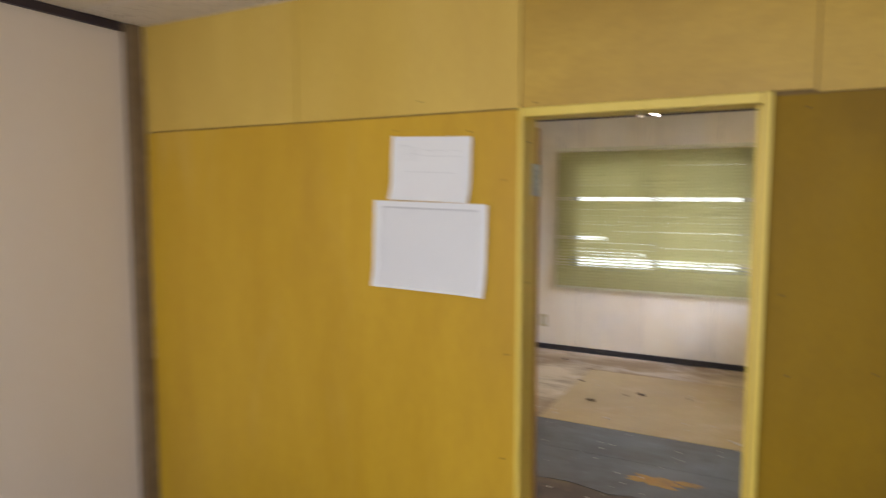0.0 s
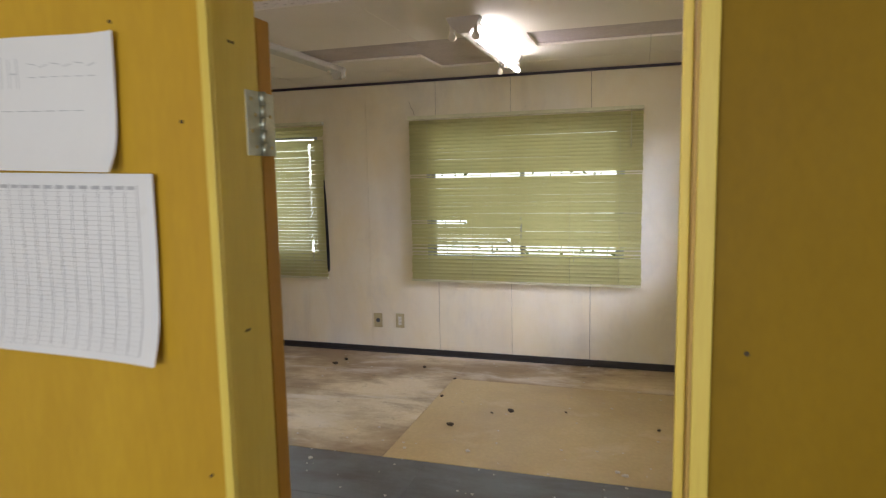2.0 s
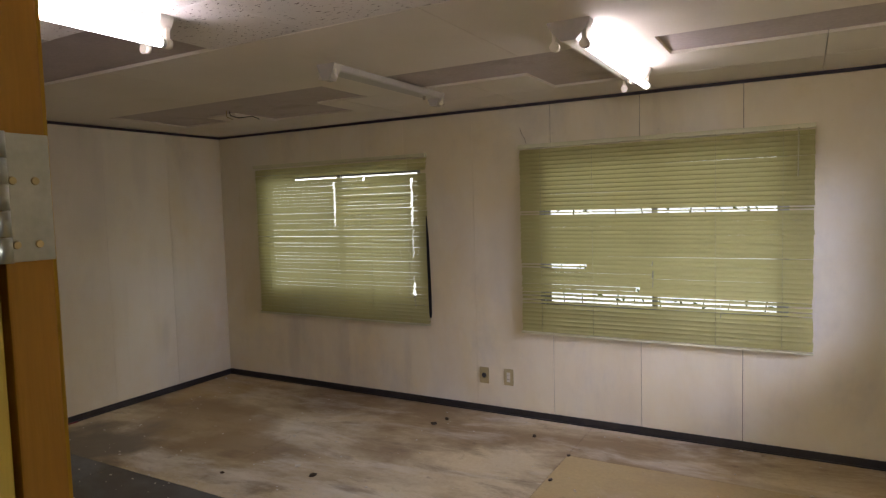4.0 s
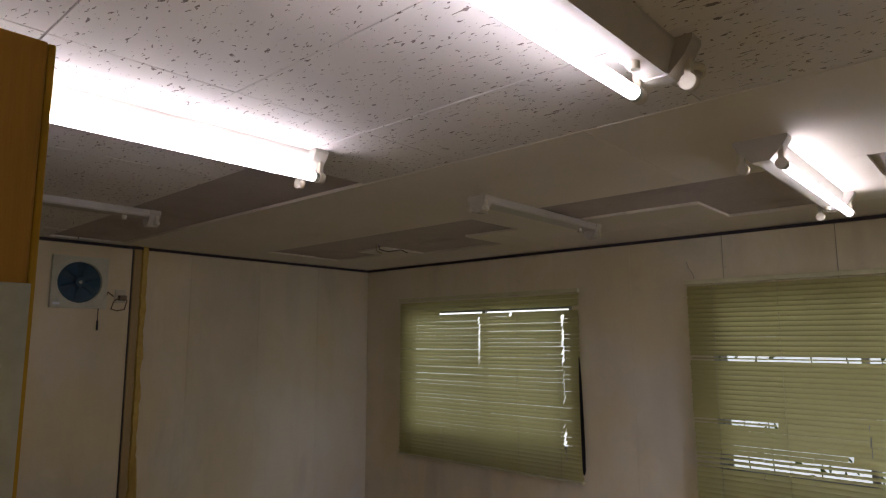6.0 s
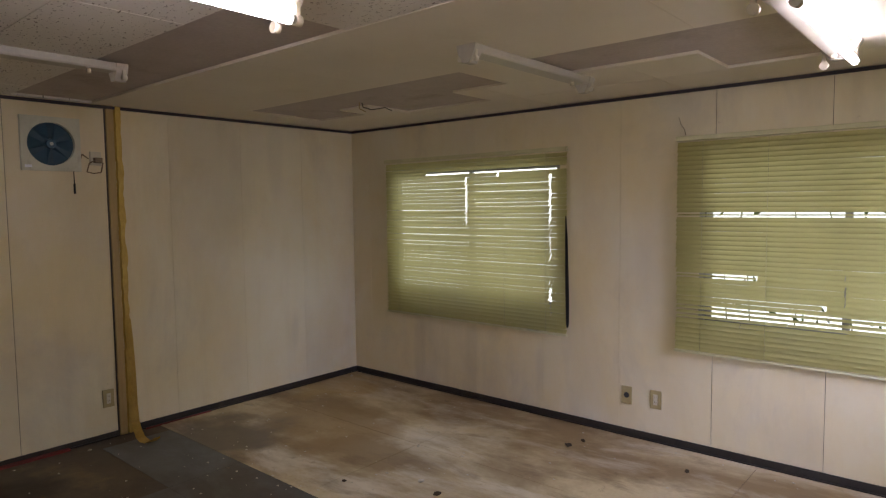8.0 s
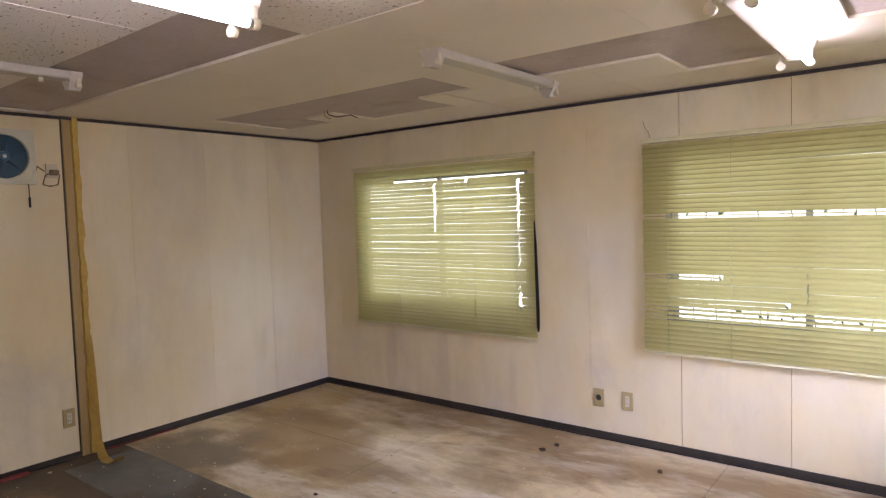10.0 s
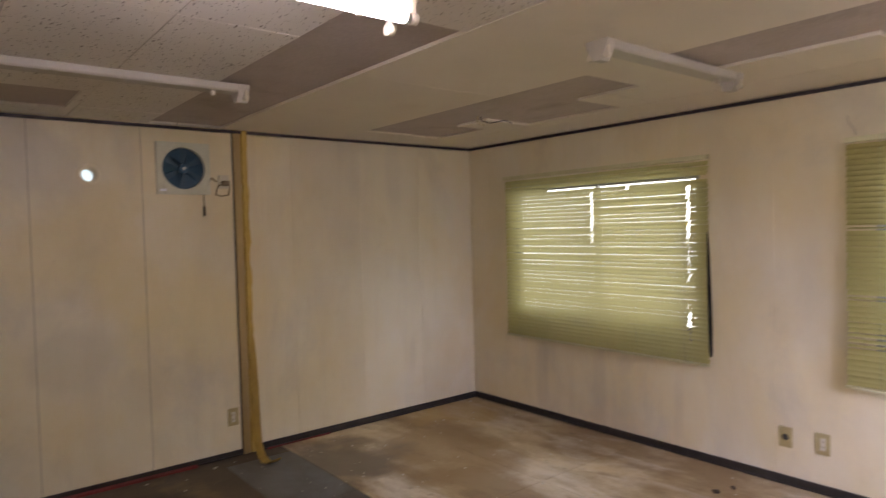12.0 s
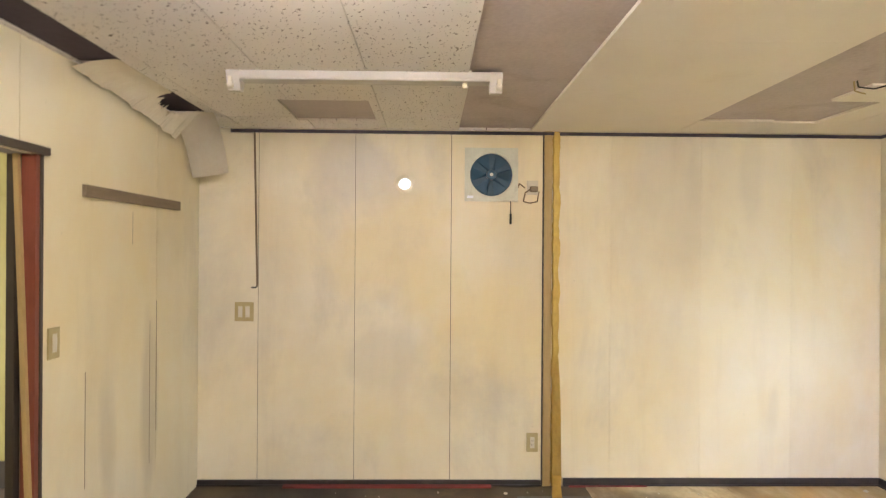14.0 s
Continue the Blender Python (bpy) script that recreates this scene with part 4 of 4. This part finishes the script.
plug = thing("fan_outlet", "small outlet with plug and grey cord beside the fan", "outlet", at=(WEST, 3.875, 1.88))
part("box", boxes((0.0003, -0.035, -0.04, 0.02, 0.035, 0.05), bevel=0.004), M["plate_in"], plug)
part("plug", boxes((0.02, -0.02, -0.025, 0.055, 0.03, 0.01), bevel=0.006), M["rail_wood"], plug)
bm = bmesh.new()
tube_along(bm, [(0.045, -0.02, -0.01), (0.04, -0.05, -0.03), (0.025, -0.06, -0.085), (0.02, -0.02, -0.095), (0.02, 0.03, -0.085), (0.03, 0.04, -0.02)], 0.004, 7)
tube_along(bm, [(0.03, -0.05, 0.0), (0.02, -0.085, 0.03), (0.02, -0.095, 0.0)], 0.004, 7)
part("cord", bm, M["rail_wood"], plug)

conduit = thing("wall_conduit", "thin grey conduit running down from the ceiling", "conduit", at=(WEST, 2.105, 0))
bm = bmesh.new()
rod(bm, (0.007, -0.005, H - 0.03), (0.007, 0.018, 1.245), 0.0065, 8)
part("pipe", bm, M["rail_wood"], conduit)
bm = bmesh.new()
tube_along(bm, [(0.007, 0.018, 1.25), (0.008, 0.012, 1.236), (0.01, -0.02, 1.234)], 0.005, 7)
part("cable_end", bm, M["black"], conduit)

sleeve = thing("wall_sleeve", "round pipe hole through the wall, bright daylight behind", "wall sleeve", at=(WEST, HOLE_Y, HOLE_Z))
bm = bmesh.new()
n = 28
ri, ro = [], []
for x, r in ((0.0005, 0.068), (0.003, 0.066), (0.003, 0.040), (-0.098, 0.040)):
    ri.append([bm.verts.new((x, r * math.cos(2 * math.pi * i / n), r * math.sin(2 * math.pi * i / n))) for i in range(n)])
for a, b in zip(ri, ri[1:]):
    for i in range(n):
        bm.faces.new((a[i], a[(i + 1) % n], b[(i + 1) % n], b[i])).smooth = True
part("liner", bm, M["panel"], sleeve)

# joint post with yellow foam and peeled strip
post = thing("joint_post", "tan cover strip with torn yellow foam adhesive", "wall strip", at=(WEST, 4.01, 0))
part("cover_strip", boxes((0.0005, -0.058, FLOOR + 0.001, 0.015, -0.008, H - 0.002), bevel=0.003), M["post"], post)
# dark strip laid on the wall as the shade of the gap
part("shadow_gap", boxes((0.0005, -0.068, FLOOR + 0.001, 0.005, -0.0585, H - 0.002)), M["dark_wood"], post)
bm = bmesh.new()
prev = None
for i in range(91):
    z = FLOOR + 0.005 + (H - FLOOR - 0.01) * i / 90
    w0 = -0.004 + 0.008 * noise.noise((z * 9, 0, 1)) + 0.004 * noise.noise((z * 40, 3, 1))
    w1 = 0.044 + 0.012 * noise.noise((z * 7, 5, 2)) + 0.006 * noise.noise((z * 33, 7, 2))
    dp = 0.022 + 0.012 * noise.noise((z * 14, 9, 3))
    ring = [bm.verts.new(c) for c in ((0.001, w0, z), (dp, w0 + 0.006, z), (dp * 0.8, w1 - 0.006, z), (0.001, w1, z))]
    if prev:
        for k in range(3):
            bm.faces.new((prev[k], prev[k + 1], ring[k + 1], ring[k]))
    prev = ring
part("foam_strip", bm, M["foam"], post)
bm = bmesh.new()
prev = None
for p, wdt, tw in (((0.030, 0.024, 0.80), 0.014, 0), ((0.036, 0.024, 0.66), 0.022, 0.1), ((0.040, 0.026, 0.42), 0.027, 0.1), ((0.044, 0.026, 0.20), 0.028, 0.1), ((0.058, 0.026, 0.085), 0.029, 0.1), ((0.13, 0.01, 0.045), 0.028, 0.3),
                   ((0.19, 0.0, 0.014), 0.032, 0.4), ((0.27, -0.008, 0.007), 0.036, 0.5), ((0.33, 0.0, 0.012), 0.038, 0.3), ((0.37, 0.015, 0.034), 0.034, 0.1), ((0.38, 0.03, 0.05), 0.022, -0.3)):
    c = Vector(p) + Vector((0, 0, FLOOR * min(1, 1.4 - p[2])))
    d = Vector((math.sin(tw) * 0.4, math.cos(tw), 0)) * wdt
    pr = [bm.verts.new(c - d), bm.verts.new(c + d)]
    if prev:
        bm.faces.new((prev[0], prev[1], pr[1], pr[0])).smooth = True
    prev = pr
bmesh.ops.solidify(bm, geom=bm.faces[:], thickness=0.004)
for f in bm.faces:
    f.smooth = False
part("peeled_strip", bm, M["foam"], post, "strip of yellow tape curling onto the floor")

# ---- rear wall: rail, door frame, torn ceiling strip ----
tagged(part("wall_rail", boxes((-4.55, REAR + 0.0005, 1.700, -3.54, REAR + 0.02, 1.752), bevel=0.002), M["rail_wood"]), "narrow weathered wooden rail screwed to the wall", "rail")
fr = tagged(new("door_frame"), "dark red-brown door frame with a dark door beyond", "door frame", kind="structure")
part("jamb", boxes((-3.232, REAR - 0.040, FLOOR, -3.205, REAR + 0.012, 1.83), bevel=0.002), M["red_wood"], fr)
part("jamb", boxes((-2.612, REAR - 0.10, FLOOR, -2.586, REAR + 0.012, 1.83), bevel=0.002), M["red_wood"], fr)
part("casing", boxes((-3.25, REAR + 0.0005, FLOOR, -3.233, REAR + 0.016, 1.84), bevel=0.002), M["dark_wood"], fr)
part("head_casing", boxes((-3.27, REAR + 0.0005, 1.832, -2.585, REAR + 0.03, 1.862), bevel=0.003), M["dark_wood"], fr)
bm = boxes((-3.2045, REAR - 0.062, FLOOR + 0.001, -3.186, REAR - 0.044, 1.829))
for v in bm.verts:
    if v.co.z < 1:
        v.co.y += 0.075
part("loose_strip", bm, M["post"], fr, "pale strip come loose and leaning")
part("rear_jamb", boxes((-3.232, REAR - 0.09, FLOOR, -3.197, REAR - 0.0585, 1.83), bevel=0.002), M["dark_wood"], fr)
part("skirting_board", boxes((WEST + 0.0365, -0.16, FLOOR, WEST + 0.045, 0.60, 0.14)), M["dark_wood"], fr)
slide = thing("sliding_door", "olive sliding exit door left partly open", "door")
part("leaf", boxes((WEST + 0.004, -0.16, FLOOR + 0.005, WEST + 0.035, 0.61, 1.80), bevel=0.003), M["olive"], slide)
part("edge_frame", boxes((WEST + 0.003, 0.6105, FLOOR + 0.005, WEST + 0.036, 0.62, 1.80)), M["dark_wood"], slide)

torn = thing("torn_ceiling_strip", "torn ceiling paper sagging from the wall edge", "ceiling strip", at=(0, 0, 0))
bm = bmesh.new()
rows = []
nx, ny = 110, 16
for i in range(nx + 1):
    x = -3.42 - 1.06 * i / nx
    f = i / nx
    sag = 0.03 + 0.05 * f + 0.06 * f * f + 0.008 * math.sin(f * 9) ** 2
    ragged = 0.015 * noise.noise((x * 14, 0, 0)) + 0.006 * noise.noise((x * 60, 1, 0))
    row = []
    for j in range(ny + 1):
        s = j / ny
        y = 1.955 - s * (0.185 + ragged)
        z = H - 0.004 - sag * s * s + 0.004 * s * noise.noise((x * 11, y * 11, 2))
        row.append(bm.verts.new((x, y, z)))
    rows.append(row)
for i, (a, b) in enumerate(zip(rows, rows[1:])):
    f = i / nx
    tear = 0.0
    if 0.50 < f < 0.92:
        tear = 0.62 * math.sin((f - 0.50) / 0.42 * math.pi) ** 0.6 + 0.30 * noise.noise((i * 0.31, 4, 0)) + 0.12 * noise.noise((i * 0.9, 8, 0))
    for j in range(ny):
        if j / ny < tear:
            continue
        bm.faces.new((a[j], a[j + 1], b[j + 1], b[j])).smooth = True
bmesh.ops.delete(bm, geom=[v for v in bm.verts if not v.link_faces], context="VERTS")
bmesh.ops.solidify(bm, geom=bm.faces[:], thickness=0.002)
for f in bm.faces:
    f.smooth = False
part("sagging_paper", bm, M["torn"], torn)
bm = bmesh.new()
prev = None
for i in range(13):
    s = i / 12
    x = -4.42 - 0.20 * s - 0.03 * math.sin(s * 3)
    z = H - 0.006 - 0.33 * s ** 1.3
    y = 1.885 + 0.035 * s
    half = 0.118 - 0.012 * s
    pr = [bm.verts.new((x + 0.012 * k * k, y + half * k, z + 0.016 * k * s)) for k in (-1, -0.3, 0.4, 1)]
    if prev:
        for k in range(3):
            bm.faces.new((prev[k], prev[k + 1], pr[k + 1], pr[k])).smooth = True
    prev = pr
bmesh.ops.solidify(bm, geom=bm.faces[:], thickness=0.002)
for f in bm.faces:
    f.smooth = False
part("hanging_flap", bm, M["torn"], torn)
# near-black boards: mould and the darkness of the open void in one colour
part("mouldy_gap", boxes((-4.42, 1.752, H + 0.002, -3.93, 1.96, H + 0.0112), (-3.46, 1.752, H + 0.002, -2.43, 1.965, H + 0.0112)), M["void"], torn, "dark mouldy board standing for the void behind the torn strip")

# scuffs on the rear wall
bm = bmesh.new()
for x, z0, z1, w in ((-3.575, 0.45, 0.95, 0.006), (-4.2, 0.35, 1.1, 0.005), (-4.28, 0.5, 1.2, 0.007), (-4.0, 1.5, 1.66, 0.004)):
    box(bm, x - w / 2, REAR + 0.0003, z0, x + w / 2, REAR + 0.001, z1)
tagged(part("wall_scuff", bm, M["scuff"]), "dark vertical scuff marks on the boards", "scuffs", kind="stuff")
bm = bmesh.new()
box(bm, WEST + 0.0125, 2.3, FLOOR + 0.001, WEST + 0.05, 3.62, FLOOR + 0.014)
box(bm, WEST + 0.0125, 4.12, FLOOR + 0.001, WEST + 0.035, 4.62, FLOOR + 0.012)
tagged(part("red_strip", bm, M["red_strip"]), "faded red strip left along the wall foot", "floor strip", kind="stuff")

bm = bmesh.new()
for a, d in (((-1.835, 2.075), (-1.822, 2.03)), ((-1.822, 2.03), (-1.80, 2.0)), ((-1.80, 2.0), (-1.792, 1.965))):
    rod(bm, (a[0], NORTH - 0.0003, a[1]), (d[0], NORTH - 0.0003, d[1]), 0.0022, 5)
tagged(part("wall_crack", bm, M["scuff"]), "thin dark crack in the board above the blind", "crack", kind="stuff")

# ---- floor finish: plywood sheets and vinyl pieces ----
for x0, x1, y0, y1, k in ((WEST + 0.012, -3.152, 4.225, 5.128, "sheet"), (WEST + 0.012, -3.152, 5.131, NORTH - 0.012, "sheet"), (-3.149, -1.332, 4.225, 5.128, "sheet"), (-3.149, -1.332, 5.131, NORTH - 0.012, "sheet"),
                          (-1.329, EAST - 0.012, 4.225, 5.588, "sheet_tan"), (-1.329, EAST - 0.012, 5.591, NORTH - 0.012, "sheet")):
    part("plywood_sheet", boxes((x0, y0, 0.0005, x1, y1, 0.0035)), M[k], floor)
ve = [-4.72, -3.81, -2.9, -1.99, -1.08, -0.17, 0.44]
for i, (x0, x1) in enumerate(zip(ve, ve[1:])):
    for y0, y1 in ((3.32, 3.765), (3.767, 4.222)):
        if y0 < 3.5 and i == 0:
            continue
        bm = bmesh.new()
        edge = []
        for k in range(9):
            u = x0 + 0.001 + (x1 - x0 - 0.002) * k / 8
            edge.append((u, y0 + (0.06 * noise.noise((u * 4, 0, 0)) + 0.03 * noise.noise((u * 15, 2, 0)) if y0 < 3.5 else 0)))
        pts = edge + [(x1 - 0.001, y1), (x0 + 0.001, y1)]
        lo = [bm.verts.new((a, b, 0.0005)) for a, b in pts]
        hi = [bm.verts.new((a, b, 0.003)) for a, b in pts]
        bm.faces.new(hi)
        for a in range(len(pts)):
            c = (a + 1) % len(pts)
            bm.faces.new((lo[a], lo[c], hi[c], hi[a]))
        part("vinyl_piece", bm, M["vinyl"], floor)
for k, (px, py, pr) in enumerate(((-2.25, 3.97, 0.17), (-1.93, 3.93, 0.12), (-2.5, 3.86, 0.10), (-0.44, 3.56, 0.13), (-0.28, 3.6, 0.06), (-1.4, 3.7, 0.07))):
    bm = bmesh.new()
    ring = []
    for i in range(22):
        a = 2 * math.pi * i / 22
        r = pr * (0.75 + 0.55 * noise.noise((3 * math.cos(a) + 9 * k, 3 * math.sin(a), k)))
        ring.append((px + 1.5 * r * math.cos(a), py + 0.6 * r * math.sin(a)))
    up = [bm.verts.new((x, y, 0.0042)) for x, y in ring]
    dn = [bm.verts.new((x, y, 0.0008)) for x, y in ring]
    bm.faces.new(up)
    for i in range(22):
        bm.faces.new((dn[i], dn[(i + 1) % 22], up[(i + 1) % 22], up[i]))
    part("adhesive_patch", bm, M["adhesive"], floor)
part("bare_board", boxes((-0.78, 2.15, 0.0005, 0.12, 3.10, 0.006)), M["ply_pale"], floor)

# ---- debris ----
rng = random.Random(7)


def crumb(x, y, s, material, name, label, z=FLOOR + 0.004):
    bm = bmesh.new()
    bmesh.ops.create_icosphere(bm, subdivisions=1, radius=s)
    for v in bm.verts:
        v.co = Vector((v.co.x * rng.uniform(0.6, 1.5), v.co.y * rng.uniform(0.5, 1.2), max(v.co.z, -s * 0.4) * rng.uniform(0.3, 0.7)))
    low = min(v.co.z for v in bm.verts)
    bmesh.ops.translate(bm, verts=bm.verts, vec=(0, 0, -low))
    ob = part(name, bm, material)
    ob.location, ob.rotation_euler = (x, y, z), (0, 0, rng.uniform(0, 6))
    return tagged(ob, label, "debris", "floor debris")


for x, y, s in ((-0.79, 5.04, 0.028), (-1.1, 4.73, 0.024), (-0.9, 4.98, 0.012), (-2.37, 5.73, 0.025), (-2.33, 5.85, 0.02), (-1.32, 5.58, 0.014), (-2.57, 4.66, 0.022), (-1.3, 5.2, 0.016), (-2.45, 4.0, 0.022), (0.1, 4.95, 0.016), (-0.45, 5.1, 0.012), (-1.63, 5.8, 0.02), (-3.1, 4.45, 0.014)):
    crumb(x, y, s, M["crumb"], "dry_leaf", "dark curled dry leaf on the plywood floor")
# plaster chips; the pair at x -0.07 and -0.11 imitates a glint
for x, y, s in ((-4.78, 5.98, 0.016), (-0.39, 6.1, 0.014), (-2.75, 4.72, 0.022), (-0.07, 4.32, 0.02), (-0.11, 4.35, 0.014), (-1.25, 4.35, 0.012), (-4.75, 3.7, 0.014), (-0.9, 4.4, 0.016), (-1.7, 4.1, 0.014)):
    crumb(x, y, s, M["chip"], "plaster_chip", "pale plaster chip on the floor, two painted as glints")
bm = bmesh.new()
for _ in range(420):
    x, y = rng.uniform(-4.8, 0.4), rng.choice((rng.uniform(2.3, 4.3), rng.uniform(3.2, 4.6), rng.uniform(4.2, 6.05)))
    s = rng.uniform(0.002, 0.008)
    z = FLOOR + (0.004 if y > 3.3 else 0.001)
    a = rng.uniform(0, 3)
    vs = [bm.verts.new((x + s * k * math.cos(a + q) * rng.uniform(0.6, 1.3), y + s * math.sin(a + q), z + (0 if lv == 0 else s * 0.5))) for lv in (0, 1) for q, k in ((0, 1.6), (2.1, 1.2), (4.2, 1.4))]
    bm.faces.new(vs[3:])
    for i in range(3):
        j = (i + 1) % 3
        bm.faces.new((vs[i], vs[j], vs[3 + j], vs[3 + i]))
tagged(part("floor_grit", bm, M["chip"]), "pale grit and chips scattered over the floor", "grit", kind="stuff")

# ---- outside: hedge behind the windows ----
bm = bmesh.new()
for k in range(2600):
    if k % 2:
        x, y = rng.uniform(-14, 9), rng.gauss(15.0, 0.8)
    else:
        x, y = rng.gauss(-11.0, 0.7), rng.uniform(-8, 9)
        if -7 < y < -0.3:
            continue
    z = -0.4 + abs(rng.gauss(0, 0.9))
    s = rng.uniform(0.08, 0.22)
    n = Vector((rng.gauss(0, 1), rng.gauss(0, 1), rng.gauss(0, 1))).normalized()
    q = n.to_track_quat("Z", "Y")
    bm.faces.new([bm.verts.new(Vector((x, y, z)) + q @ Vector(c)) for c in ((-s, 0, 0), (0, -s * 0.5, 0), (s, 0, 0), (0, s * 0.5, 0))])
tagged(part("hedge", bm, M["leaf"]), "low leafy hedge on the grass outside", "hedge", kind="stuff")

# shrub added between sky lamp and window 2 to dash and dim the light
bm = bmesh.new()
for k in range(9):
    x = -1.75 + 0.21 * k
    tube_along(bm, [(x, 6.33, -0.45), (x + rng.uniform(-0.1, 0.1), 6.32, 0.5), (x + rng.uniform(-0.15, 0.15), 6.31, 1.2), (x + rng.uniform(-0.25, 0.25), 6.3, 1.8)], 0.004, 5)
for k in range(420):
    x, y, z = rng.uniform(-1.85, 0.0), rng.uniform(6.27, 6.35), rng.uniform(0.55, 1.95)
    s = rng.uniform(0.012, 0.034)
    n = Vector((rng.gauss(0, 0.5), 1, rng.gauss(0, 0.5))).normalized()
    q = n.to_track_quat("Z", "Y")
    a = rng.uniform(0, 6.3)
    u, w = Vector((math.cos(a), math.sin(a), 0)), Vector((-math.sin(a), math.cos(a), 0))
    bm.faces.new([bm.verts.new(Vector((x, y, z)) + q @ (u * p * s + w * r * s)) for p, r in ((-1, 0), (-0.3, -0.42), (0.4, -0.34), (1, 0), (0.4, 0.34), (-0.3, 0.42))])
tagged(part("shrub", bm, M["leaf"]), "leafy shrub added close to the window to break up daylight", "shrub", kind="stuff")
